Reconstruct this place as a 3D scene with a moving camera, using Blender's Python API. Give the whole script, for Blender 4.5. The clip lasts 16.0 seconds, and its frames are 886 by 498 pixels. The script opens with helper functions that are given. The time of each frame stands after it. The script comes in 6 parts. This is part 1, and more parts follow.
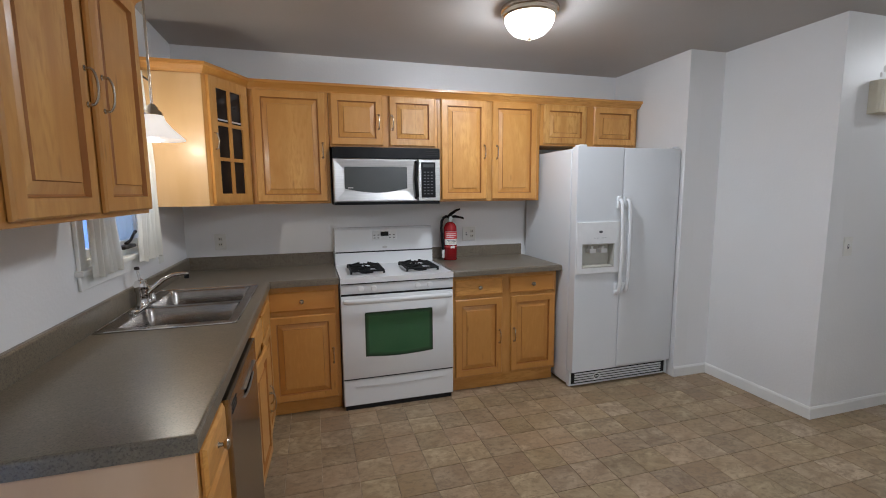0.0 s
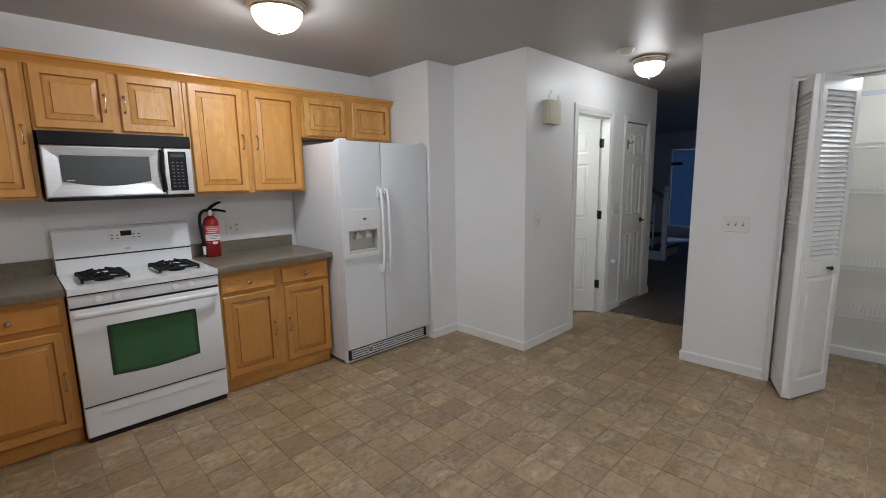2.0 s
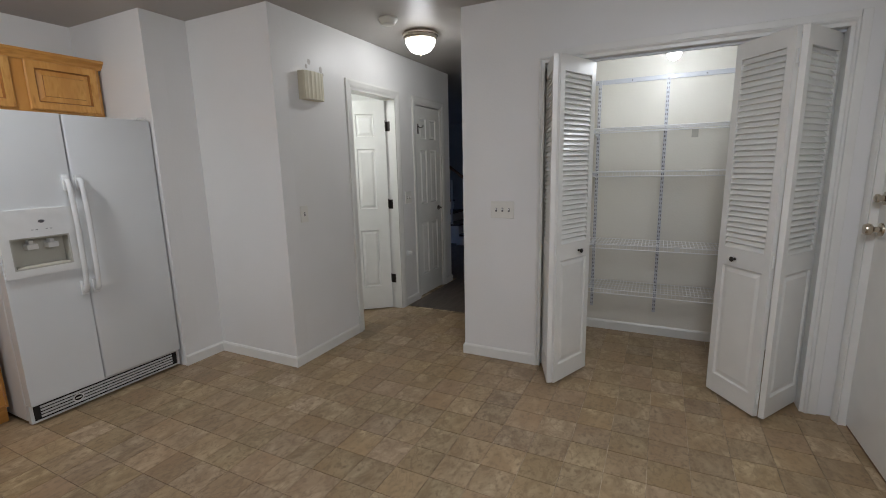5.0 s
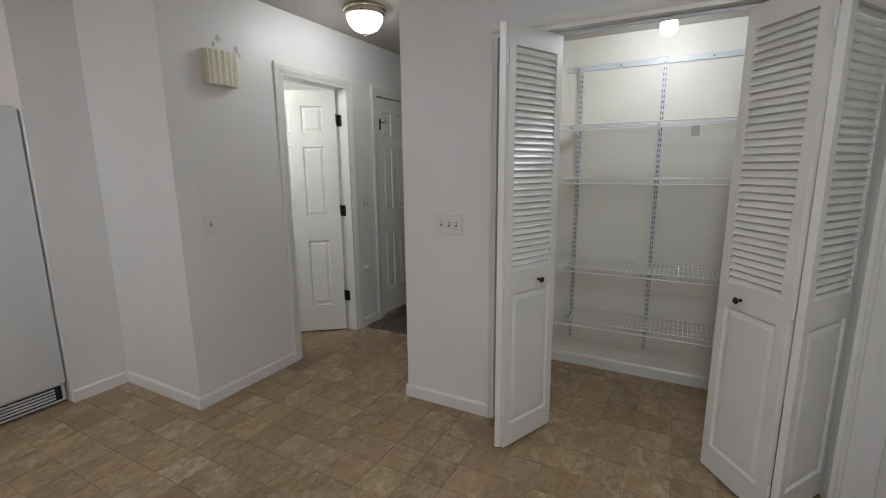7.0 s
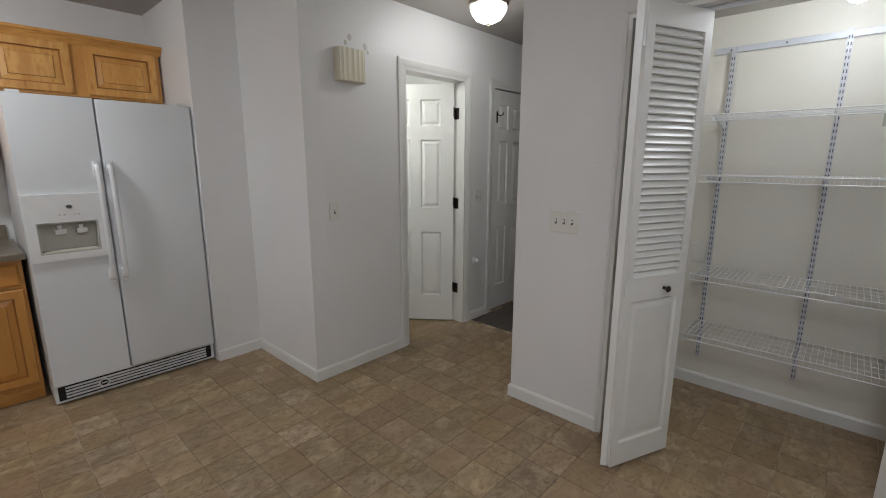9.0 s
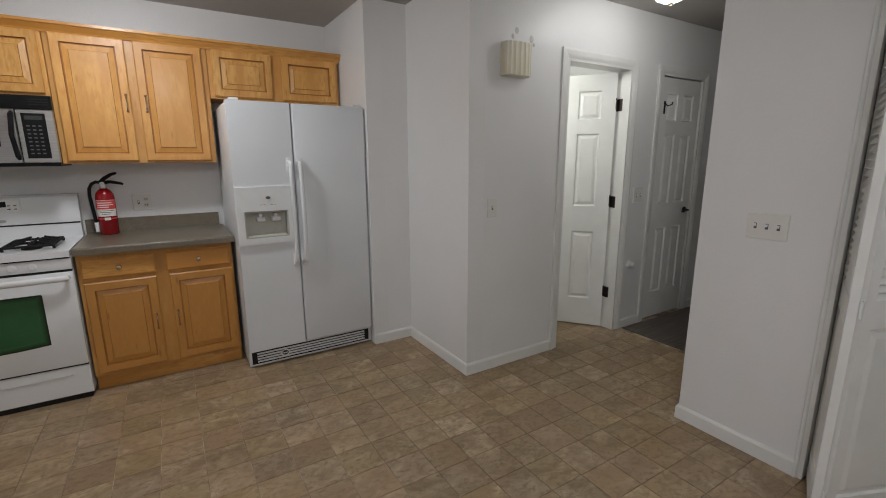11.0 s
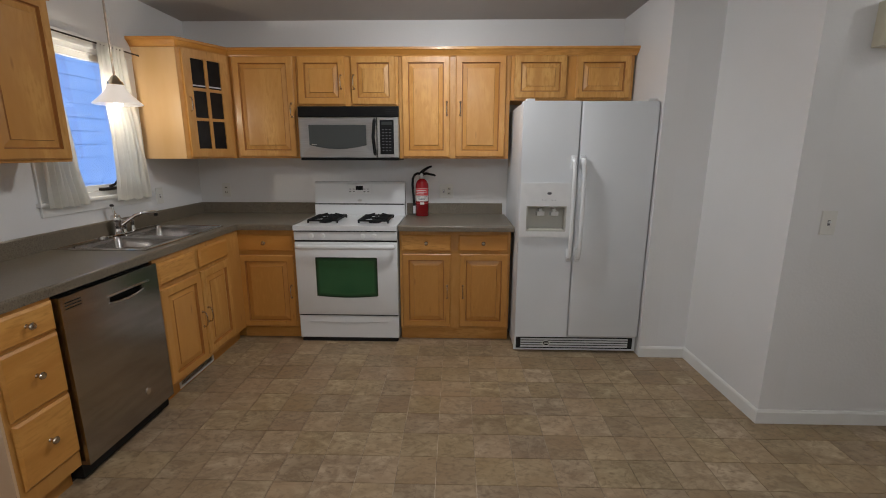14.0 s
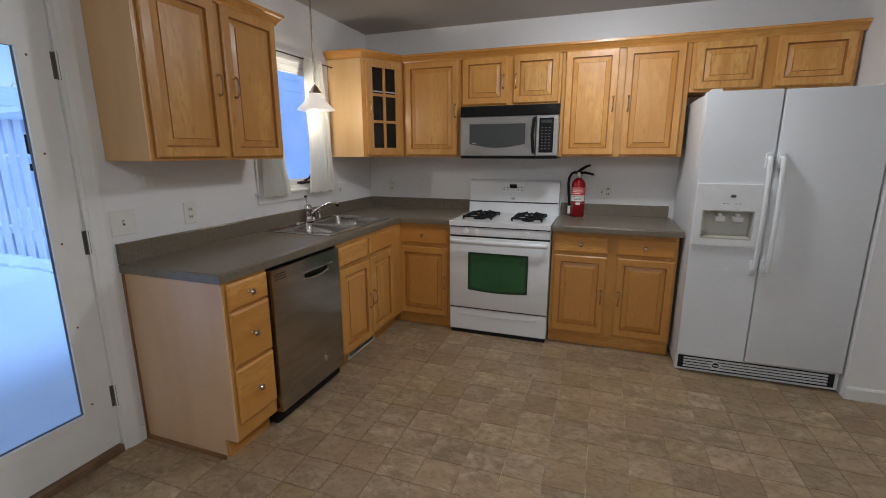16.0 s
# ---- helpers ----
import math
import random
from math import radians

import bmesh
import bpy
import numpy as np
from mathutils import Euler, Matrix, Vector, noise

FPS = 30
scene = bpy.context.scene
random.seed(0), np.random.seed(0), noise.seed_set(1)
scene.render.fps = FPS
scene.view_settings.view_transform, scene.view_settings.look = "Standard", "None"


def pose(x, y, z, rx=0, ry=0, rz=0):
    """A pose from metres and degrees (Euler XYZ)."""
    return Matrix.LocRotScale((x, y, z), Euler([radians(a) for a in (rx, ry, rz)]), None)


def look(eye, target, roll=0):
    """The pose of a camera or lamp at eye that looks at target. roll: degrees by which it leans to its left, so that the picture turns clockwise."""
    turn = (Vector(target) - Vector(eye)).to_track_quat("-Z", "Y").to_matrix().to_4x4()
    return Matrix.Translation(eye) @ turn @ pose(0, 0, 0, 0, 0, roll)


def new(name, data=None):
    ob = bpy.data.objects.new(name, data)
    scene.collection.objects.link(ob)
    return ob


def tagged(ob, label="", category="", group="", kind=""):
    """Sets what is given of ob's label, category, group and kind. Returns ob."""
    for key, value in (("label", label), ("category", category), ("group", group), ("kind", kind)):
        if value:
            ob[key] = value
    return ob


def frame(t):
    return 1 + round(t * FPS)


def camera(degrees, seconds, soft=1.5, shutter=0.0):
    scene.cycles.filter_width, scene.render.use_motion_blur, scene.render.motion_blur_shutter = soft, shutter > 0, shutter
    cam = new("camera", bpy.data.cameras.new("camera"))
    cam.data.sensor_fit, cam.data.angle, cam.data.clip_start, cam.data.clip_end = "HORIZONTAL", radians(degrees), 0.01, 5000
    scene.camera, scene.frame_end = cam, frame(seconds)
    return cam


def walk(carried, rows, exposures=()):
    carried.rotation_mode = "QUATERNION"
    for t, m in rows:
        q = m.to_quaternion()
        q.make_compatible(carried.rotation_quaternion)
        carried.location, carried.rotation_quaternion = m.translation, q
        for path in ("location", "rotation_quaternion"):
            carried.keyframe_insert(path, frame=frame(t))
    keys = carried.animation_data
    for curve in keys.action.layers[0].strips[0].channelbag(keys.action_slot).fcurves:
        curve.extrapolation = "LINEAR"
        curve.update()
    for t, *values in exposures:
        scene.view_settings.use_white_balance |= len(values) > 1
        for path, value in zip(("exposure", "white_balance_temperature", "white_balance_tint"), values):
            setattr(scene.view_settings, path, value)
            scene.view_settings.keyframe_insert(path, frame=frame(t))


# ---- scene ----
cam = camera(90.0, 16.0, soft=1.0)
METRES, EYE, TILT, LEAN, TURN = 2.37, 1.4, 0.0, 0.0, -17.4
PATH = [
    (0, (0.912, -3.521, 1.45), (1.472, -1.618, 1.199), -0.5),
    (0.5, (0.833, -3.579, 1.464), (1.716, -1.806, 1.185), -0.9),
    (1, (0.793, -3.626, 1.46), (1.863, -1.962, 1.163), -0.9),
    (1.5, (0.838, -3.678, 1.459), (2.059, -2.124, 1.152), -0.8),
    (2, (0.892, -3.725, 1.461), (2.274, -2.313, 1.15), -1.0),
    (2.5, (0.951, -3.762, 1.453), (2.454, -2.479, 1.141), -1.1),
    (3, (1.018, -3.821, 1.442), (2.612, -2.654, 1.127), -1.1),
    (3.5, (1.085, -3.867, 1.433), (2.75, -2.806, 1.111), -1.2),
    (4, (1.231, -3.872, 1.43), (2.954, -2.913, 1.095), -1.4),
    (4.5, (1.428, -3.855, 1.431), (3.177, -2.953, 1.078), -1.6),
    (5, (1.659, -3.919, 1.417), (3.422, -3.051, 1.049), -1.3),
    (5.2, (1.761, -3.948, 1.425), (3.53, -3.093, 1.05), -1.2),
    (7.3, (2.474, -4.066, 1.429), (4.185, -3.099, 1.056), 0.0),
    (7.5, (2.486, -4.06, 1.446), (4.168, -3.05, 1.06), 0.3),
    (8, (2.484, -4.059, 1.42), (4.079, -2.915, 1.035), 0.2),
    (10.3, (2.42, -3.917, 1.431), (3.66, -2.401, 1.026), 0.1),
    (10.5, (2.389, -3.893, 1.418), (3.583, -2.339, 1.02), -0.0),
    (11, (2.342, -3.844, 1.421), (3.369, -2.178, 1.012), -0.2),
    (11.5, (2.341, -3.82, 1.423), (3.169, -2.048, 1.008), -0.3),
    (12, (2.353, -3.814, 1.43), (2.995, -1.968, 1.008), -0.3),
    (12.5, (2.351, -3.811, 1.427), (2.824, -1.913, 1.01), -0.2),
    (13, (2.322, -3.806, 1.423), (2.629, -1.874, 1.007), -0.1),
    (13.5, (2.279, -3.806, 1.42), (2.405, -1.854, 1.004), 0.1),
    (14, (2.248, -3.819, 1.436), (2.197, -1.866, 1.008), 0.1),
    (14.5, (2.221, -3.829, 1.426), (1.999, -1.887, 1.0), -0.0),
    (15, (2.199, -3.84, 1.425), (1.808, -1.926, 0.995), -0.0),
    (15.5, (2.16, -3.843, 1.418), (1.627, -1.963, 0.99), 0.0),
    (16, (2.144, -3.85, 1.42), (1.492, -2.008, 0.994), -0.1),
]
walk(cam, [(t, look(eye, target, roll)) for t, eye, target, roll in PATH], exposures=[(0, 0.26, 5950, 10), (0.7, 0.23, 6000, 10), (2, 0.20, 6150, 10), (3.5, 0.07, 6250, 10), (5, 0.03, 6300, 10), (8, -0.04, 6350, 10), (10.5, -0.05, 6400, 10), (12.5, -0.08, 6420, 10), (14.5, -0.09, 6450, 10), (15.2, -0.07, 6400, 10), (16, -0.03, 6200, 10)])
# ---- world and lamps ----
world = bpy.data.worlds.new("world")
scene.world = world
world.use_nodes = True
_nt = world.node_tree
_sky = _nt.nodes.new("ShaderNodeTexSky")
_sky.sky_type, _sky.sun_disc = "NISHITA", False
_sky.sun_elevation, _sky.sun_rotation = radians(22), radians(250)
_sky.ozone_density, _sky.dust_density = 5.0, 0.3
_nt.links.new(_sky.outputs[0], _nt.nodes["Background"].inputs[0])
_nt.nodes["Background"].inputs[1].default_value = 0.15
SUN_POWER = 4.2


def lamp(name, kind, m, power, color=(1, 1, 1), size=0.1, **more):
    data = bpy.data.lights.new(name, kind)
    data.energy, data.color = power, color
    if kind in ("POINT", "SPOT"):
        data.shadow_soft_size = size
    if kind == "AREA":
        data.size = size
        if "size_y" in more:
            data.shape, data.size_y = "RECTANGLE", more["size_y"]
    if kind == "SUN":
        data.angle = size
    ob = new(name, data)
    ob.matrix_world = m
    return ob


CEIL = 2.46
LAMP = (0.93, 0.955, 1.0)
lamp("sun", "SUN", look((0, 0, 0), (-0.55, 0.35, -0.8)), SUN_POWER, (0.34, 0.55, 1.0), radians(20))
lamp("kitchen_bulb", "POINT", pose(2.117, -1.167, CEIL - 0.085), 20, LAMP, 0.08)
k = lamp("kitchen_bowl", "SPOT", look((2.117, -1.167, CEIL - 0.125), (2.117, -1.167, 0)), 24, LAMP, 0.12)
k.data.spot_size, k.data.spot_blend = radians(172), 1.0
lamp("hall_bulb", "POINT", pose(4.99, -2.12, CEIL - 0.085), 5.2, LAMP, 0.07)
lamp("pendant_bulb", "POINT", pose(0.212, -1.07, 1.735), 4.2, (1.0, 0.84, 0.60), 0.03)
lamp("closet_bulb", "POINT", pose(5.10, -3.943, 2.105), 3.1, (0.90, 0.95, 1.0), 0.03)
lamp("bathroom_lamp", "POINT", pose(4.32, -1.22, 2.15), 17, (0.97, 1.0, 0.95), 0.12)
# Unseen fill lights, added under the ceiling at the south side.
lamp("dining_lamp", "AREA", look((2.4, -4.2, 2.43), (2.4, -4.2, 0)), 17, LAMP, 0.4)
lamp("dining_bulb", "POINT", pose(2.4, -4.2, 2.33), 18, LAMP, 0.12)


# ---- materials ----
def material(name, color, rough=0.5, metal=0.0, second=None, scale=4.0, stretch=(1, 1, 1), bump=0.0, bump_scale=60.0, detail=4.0, each=0.0,
             coat=0.0, rough_var=0.0, low=0.35, high=0.65, stain=None, spec=0.5, crisp=0.5, fleck=None, fleck_scale=300, warp=0.0, veins=None, hue=0.0, knots=None, fleck_low=0.50):
    """A procedural surface: colour varies between color and second by noise, plus a fine relief and an own shade for each piece."""
    m = bpy.data.materials.new(name)
    m.use_nodes = True
    nt, b = m.node_tree, m.node_tree.nodes["Principled BSDF"]
    n, l = nt.nodes.new, nt.links.new
    b.inputs["Base Color"].default_value = (*color, 1)
    b.inputs["Roughness"].default_value = rough
    b.inputs["Metallic"].default_value = metal
    b.inputs["Coat Weight"].default_value = coat
    b.inputs["Specular IOR Level"].default_value = spec
    b.inputs["Coat Roughness"].default_value = 0.15
    co = n("ShaderNodeTexCoord")
    info = n("ShaderNodeObjectInfo")
    mp = n("ShaderNodeMapping")
    mp.inputs["Scale"].default_value = stretch
    l(co.outputs["Object"], mp.inputs["Vector"])
    shift = n("ShaderNodeVectorMath")
    shift.operation = "MULTIPLY_ADD"
    wide = n("ShaderNodeCombineXYZ")
    for i in range(3):
        l(info.outputs["Random"], wide.inputs[i])
    l(wide.outputs[0], shift.inputs[0])
    shift.inputs[1].default_value = (37.0, 17.0, 23.0)
    l(mp.outputs[0], shift.inputs[2])
    last = None
    if second is not None:
        tex = n("ShaderNodeTexNoise")
        tex.inputs["Scale"].default_value, tex.inputs["Detail"].default_value = scale, detail
        tex.inputs["Roughness"].default_value = crisp
        tex.inputs["Distortion"].default_value = warp
        l(shift.outputs[0], tex.inputs["Vector"])
        ramp = n("ShaderNodeValToRGB")
        ramp.color_ramp.elements[0].position, ramp.color_ramp.elements[1].position = low, high
        ramp.color_ramp.elements[0].color, ramp.color_ramp.elements[1].color = (*color, 1), (*second, 1)
        l(tex.outputs["Fac"], ramp.inputs[0])
        last = ramp.outputs[0]
        if stain is not None:
            t2 = n("ShaderNodeTexNoise")
            t2.inputs["Scale"].default_value, t2.inputs["Detail"].default_value = scale * 0.23, 3
            l(shift.outputs[0], t2.inputs["Vector"])
            r2 = n("ShaderNodeValToRGB")
            r2.color_ramp.elements[0].position, r2.color_ramp.elements[1].position = 0.42, 0.7
            l(t2.outputs["Fac"], r2.inputs[0])
            mx = n("ShaderNodeMix")
            mx.data_type = "RGBA"
            l(r2.outputs[0], mx.inputs["Factor"])
            l(last, mx.inputs["A"])
            mx.inputs["B"].default_value = (*stain, 1)
            last = mx.outputs["Result"]
        if fleck is not None:
            t3 = n("ShaderNodeTexNoise")
            t3.inputs["Scale"].default_value, t3.inputs["Detail"].default_value = fleck_scale, 2
            l(shift.outputs[0], t3.inputs["Vector"])
            r3 = n("ShaderNodeValToRGB")
            r3.color_ramp.elements[0].position, r3.color_ramp.elements[1].position = fleck_low, fleck_low + 0.24
            l(t3.outputs["Fac"], r3.inputs[0])
            mx3 = n("ShaderNodeMix")
            mx3.data_type = "RGBA"
            l(r3.outputs[0], mx3.inputs["Factor"])
            l(last, mx3.inputs["A"])
            mx3.inputs["B"].default_value = (*fleck, 1)
            last = mx3.outputs["Result"]
        if veins is not None:
            t4 = n("ShaderNodeTexNoise")
            t4.inputs["Scale"].default_value, t4.inputs["Detail"].default_value, t4.inputs["Distortion"].default_value = scale * 0.55, 4, 1.6
            l(shift.outputs[0], t4.inputs["Vector"])
            r4 = n("ShaderNodeValToRGB")
            r4.color_ramp.elements[0].position, r4.color_ramp.elements[1].position = 0.485, 0.515
            r4.color_ramp.elements[0].color = r4.color_ramp.elements[1].color = (0, 0, 0, 1)
            r4.color_ramp.elements.new(0.5).color = (0.75, 0.75, 0.75, 1)
            l(t4.outputs["Fac"], r4.inputs[0])
            mx4 = n("ShaderNodeMix")
            mx4.data_type = "RGBA"
            l(r4.outputs[0], mx4.inputs["Factor"])
            l(last, mx4.inputs["A"])
            mx4.inputs["B"].default_value = (*veins, 1)
            last = mx4.outputs["Result"]
        if knots is not None:
            vo = n("ShaderNodeTexVoronoi")
            vo.inputs["Scale"].default_value = 3.2
            l(shift.outputs[0], vo.inputs["Vector"])
            r5 = n("ShaderNodeValToRGB")
            r5.color_ramp.elements[0].position, r5.color_ramp.elements[1].position = 0.02, 0.13
            r5.color_ramp.elements[0].color, r5.color_ramp.elements[1].color = (0.7, 0.7, 0.7, 1), (0, 0, 0, 1)
            l(vo.outputs["Distance"], r5.inputs[0])
            mx5 = n("ShaderNodeMix")
            mx5.data_type = "RGBA"
            l(r5.outputs[0], mx5.inputs["Factor"])
            l(last, mx5.inputs["A"])
            mx5.inputs["B"].default_value = (*knots, 1)
            last = mx5.outputs["Result"]
        if rough_var:
            rr = n("ShaderNodeMapRange")
            rr.inputs["To Min"].default_value, rr.inputs["To Max"].default_value = rough - rough_var, rough + rough_var
            l(tex.outputs["Fac"], rr.inputs["Value"])
            l(rr.outputs[0], b.inputs["Roughness"])
    if each:
        hsv = n("ShaderNodeHueSaturation")
        rng = n("ShaderNodeMapRange")
        rng.inputs["To Min"].default_value, rng.inputs["To Max"].default_value = 1 - each, 1 + each
        l(info.outputs["Random"], rng.inputs["Value"])
        l(rng.outputs[0], hsv.inputs["Value"])
        if hue:
            spread = n("ShaderNodeMath")
            spread.operation, spread.inputs[1].default_value = "MULTIPLY", 13.7
            l(info.outputs["Random"], spread.inputs[0])
            wrap = n("ShaderNodeMath")
            wrap.operation = "FRACT"
            l(spread.outputs[0], wrap.inputs[0])
            for socket, mid, amount in (("Hue", 0.5, hue), ("Saturation", 1.0, hue * 9)):
                turn = n("ShaderNodeMapRange")
                turn.inputs["To Min"].default_value, turn.inputs["To Max"].default_value = mid - amount, mid + amount
                l(wrap.outputs[0], turn.inputs["Value"])
                l(turn.outputs[0], hsv.inputs[socket])
        if last:
            l(last, hsv.inputs["Color"])
        else:
            hsv.inputs["Color"].default_value = (*color, 1)
        last = hsv.outputs[0]
    if last:
        l(last, b.inputs["Base Color"])
    if bump:
        fine = n("ShaderNodeTexNoise")
        fine.inputs["Scale"].default_value, fine.inputs["Detail"].default_value = bump_scale, 3
        l(shift.outputs[0], fine.inputs["Vector"])
        bp = n("ShaderNodeBump")
        bp.inputs["Strength"].default_value, bp.inputs["Distance"].default_value = bump, 0.004
        l(fine.outputs["Fac"], bp.inputs["Height"])
        l(bp.outputs[0], b.inputs["Normal"])
    return m


def glow(name, color, strength):
    m = bpy.data.materials.new(name)
    m.use_nodes = True
    b = m.node_tree.nodes["Principled BSDF"]
    b.inputs["Base Color"].default_value = (0.9, 0.9, 0.88, 1)
    b.inputs["Emission Color"].default_value = (*color, 1)
    b.inputs["Emission Strength"].default_value = strength
    b.inputs["Roughness"].default_value = 0.3
    return m


def glass(name, color=(1, 1, 1), rough=0.0):
    m = bpy.data.materials.new(name)
    m.use_nodes = True
    b = m.node_tree.nodes["Principled BSDF"]
    b.inputs["Base Color"].default_value = (*color, 1)
    b.inputs["Transmission Weight"].default_value = 1
    b.inputs["Roughness"].default_value = rough
    b.inputs["IOR"].default_value = 1.45
    return m


WALL = material("painted_wall", (0.745, 0.74, 0.725), 0.42, second=(0.775, 0.77, 0.76), scale=1.5, bump=0.25, bump_scale=70)
# White ceiling; its dimmer lighting is put into this grey-brown colour.
CEILING = material("ceiling_white_toned_down", (0.385, 0.362, 0.335), 0.45, second=(0.415, 0.392, 0.365), scale=1.2, bump=0.18, bump_scale=45)
PLATE = material("ivory_plate_plastic", (0.74, 0.73, 0.68), 0.35, second=(0.71, 0.70, 0.65), scale=20)
CLOSET_WALL = material("warm_white_closet_wall", (0.75, 0.725, 0.655), 0.5, second=(0.79, 0.765, 0.695), scale=1.5, bump=0.25, bump_scale=70)
TRIM = material("white_trim_paint", (0.74, 0.735, 0.705), 0.33, second=(0.78, 0.775, 0.745), scale=6, bump=0.06)
MAPLE = material("maple_upright", (0.50, 0.225, 0.048), 0.38, second=(0.70, 0.385, 0.115), scale=1.6, stretch=(4.5, 4.5, 1.1), bump=0.04, bump_scale=30, each=0.10, detail=5, coat=0.12, low=0.30, high=0.68, stain=(0.50, 0.225, 0.048), fleck=(0.54, 0.255, 0.058), fleck_scale=13, fleck_low=0.46, warp=1.2, knots=(0.30, 0.115, 0.025))
MAPLE_SIDE = material("pale_maple_side", (0.60, 0.365, 0.150), 0.38, second=(0.68, 0.44, 0.21), scale=1.5, stretch=(4, 4, 0.8), bump=0.03, coat=0.12)
MAPLE_H = material("maple_lengthwise", (0.50, 0.215, 0.040), 0.38, second=(0.70, 0.365, 0.097), scale=1.7, stretch=(1.0, 5, 5), bump=0.04, bump_scale=30, each=0.09, detail=7, coat=0.12, low=0.30, high=0.68, stain=(0.48, 0.20, 0.036), fleck=(0.50, 0.225, 0.045), fleck_scale=16, fleck_low=0.46, warp=0.9)
# Groove shadow lines and finish build-up, both put into one darker brown.
MAPLE_GROOVE = material("maple_stained_shaded_groove", (0.33, 0.130, 0.027), 0.5, second=(0.40, 0.165, 0.036), scale=6)
MAPLE_END = material("maple_veneer_end", (0.60, 0.385, 0.225), 0.36, second=(0.66, 0.45, 0.28), scale=1.5, stretch=(4, 4, 0.7), bump=0.03, coat=0.15)
MAPLE_DARK = material("maple_gap", (0.22, 0.10, 0.035), 0.5, second=(0.28, 0.13, 0.05), scale=5)
COUNTER = material("speckled_grey_laminate", (0.140, 0.114, 0.078), 0.29, second=(0.215, 0.182, 0.132), scale=85, bump=0.04, detail=8, rough_var=0.04, low=0.34, high=0.66, crisp=0.7, stain=(0.160, 0.134, 0.096), fleck=(0.075, 0.062, 0.045), fleck_scale=190)
APPLIANCE = material("white_enamel", (0.74, 0.75, 0.75), 0.22, second=(0.77, 0.78, 0.78), scale=2, bump=0.02, bump_scale=200)
FRIDGE = material("white_textured_steel", (0.70, 0.72, 0.73), 0.38, second=(0.73, 0.75, 0.76), scale=2, bump=0.12, bump_scale=260)
CREAM = material("cream_plastic", (0.70, 0.68, 0.60), 0.45, second=(0.66, 0.64, 0.56), scale=9)
CHIME = material("yellowed_cream_plastic", (0.74, 0.69, 0.54), 0.45, second=(0.70, 0.66, 0.52), scale=9)
RECESS = material("grey_cream_plastic", (0.50, 0.49, 0.43), 0.45, second=(0.46, 0.45, 0.40), scale=9)
WHITE_PLASTIC = material("white_plastic", (0.78, 0.785, 0.775), 0.35, second=(0.75, 0.755, 0.745), scale=20)
BLACK = material("black_plastic", (0.008, 0.008, 0.009), 0.3, second=(0.012, 0.012, 0.012), scale=20, spec=0.15)
GAP = material("dark_gap", (0.01, 0.01, 0.01), 0.8)
IRON = material("cast_iron", (0.007, 0.007, 0.008), 0.7, second=(0.013, 0.013, 0.013), scale=40, bump=0.2, spec=0.25)
STEEL = material("brushed_steel", (0.58, 0.57, 0.55), 0.3, 1.0, second=(0.50, 0.49, 0.47), scale=6, stretch=(1, 1, 30), bump=0.03)
STEEL_DARK = material("dark_brushed_steel", (0.43, 0.41, 0.385), 0.22, 1.0, second=(0.36, 0.34, 0.315), scale=3, stretch=(1, 1, 8), bump=0.02, bump_scale=20)
SINK = material("sink_steel", (0.46, 0.43, 0.40), 0.20, 1.0, second=(0.38, 0.355, 0.33), scale=12, rough_var=0.08)
CHROME = material("chrome", (0.70, 0.69, 0.68), 0.07, 1.0)
NICKEL = material("satin_nickel", (0.55, 0.48, 0.39), 0.22, 1.0)
HINGE = material("dull_hinge_steel", (0.16, 0.15, 0.13), 0.35, 0.9)
BRONZE = material("dark_bronze", (0.05, 0.04, 0.035), 0.4, 0.8)
OVEN_GLASS = material("green_tinted_oven_glass", (0.028, 0.105, 0.042), 0.12, second=(0.036, 0.125, 0.050), scale=3)
OVEN_BAND = material("dark_printed_oven_band", (0.014, 0.034, 0.018), 0.15, second=(0.018, 0.040, 0.020), scale=3)
OVEN_STEPS = [material("oven_border_shade", (0.016 + 0.006 * k, 0.036 + 0.028 * k, 0.020 + 0.009 * k), 0.15) for k in range(1, 4)]
DARK_GLASS = material("smoked_glass", (0.055, 0.06, 0.058), 0.12)
CAB_GLASS = material("dark_cabinet_glass", (0.012, 0.010, 0.010), 0.1, second=(0.022, 0.018, 0.016), scale=8, spec=0.22)
RED = material("red_enamel", (0.28, 0.007, 0.011), 0.22, second=(0.24, 0.008, 0.011), scale=6)
LABEL_WHITE = material("paper_label", (0.75, 0.73, 0.70), 0.5)
LABEL_RED = material("red_label", (0.62, 0.06, 0.06), 0.5)
INK = material("grey_ink", (0.10, 0.10, 0.11), 0.6)
SHADE = glow("lit_shade", (1.0, 0.95, 0.86), 7)
PEND_SHADE = glow("lit_pendant_shade", (1.0, 0.86, 0.72), 0.42)
BULB = glow("lit_bulb", (0.95, 0.98, 1.0), 25)
GLASS = glass("clear_glass")
WIRE = material("white_coated_wire", (0.80, 0.80, 0.80), 0.35)
GALV = material("white_slotted_steel", (0.60, 0.61, 0.65), 0.4, 0.1)
GROUT = material("tile_joint", (0.19, 0.138, 0.085), 0.6, second=(0.52, 0.42, 0.30), scale=7, low=0.42, high=0.60)
TILE = material("mottled_tan_vinyl", (0.225, 0.155, 0.085), 0.40, second=(0.49, 0.380, 0.245), scale=7, stretch=(1.0, 1.4, 1.0), bump=0.30, bump_scale=42, each=0.14, detail=12, crisp=0.62, rough_var=0.08, low=0.33, high=0.69, stain=(0.32, 0.215, 0.118), spec=0.4, fleck=(0.235, 0.165, 0.095), fleck_scale=30, warp=0.9, veins=(0.24, 0.168, 0.098), hue=0.005)
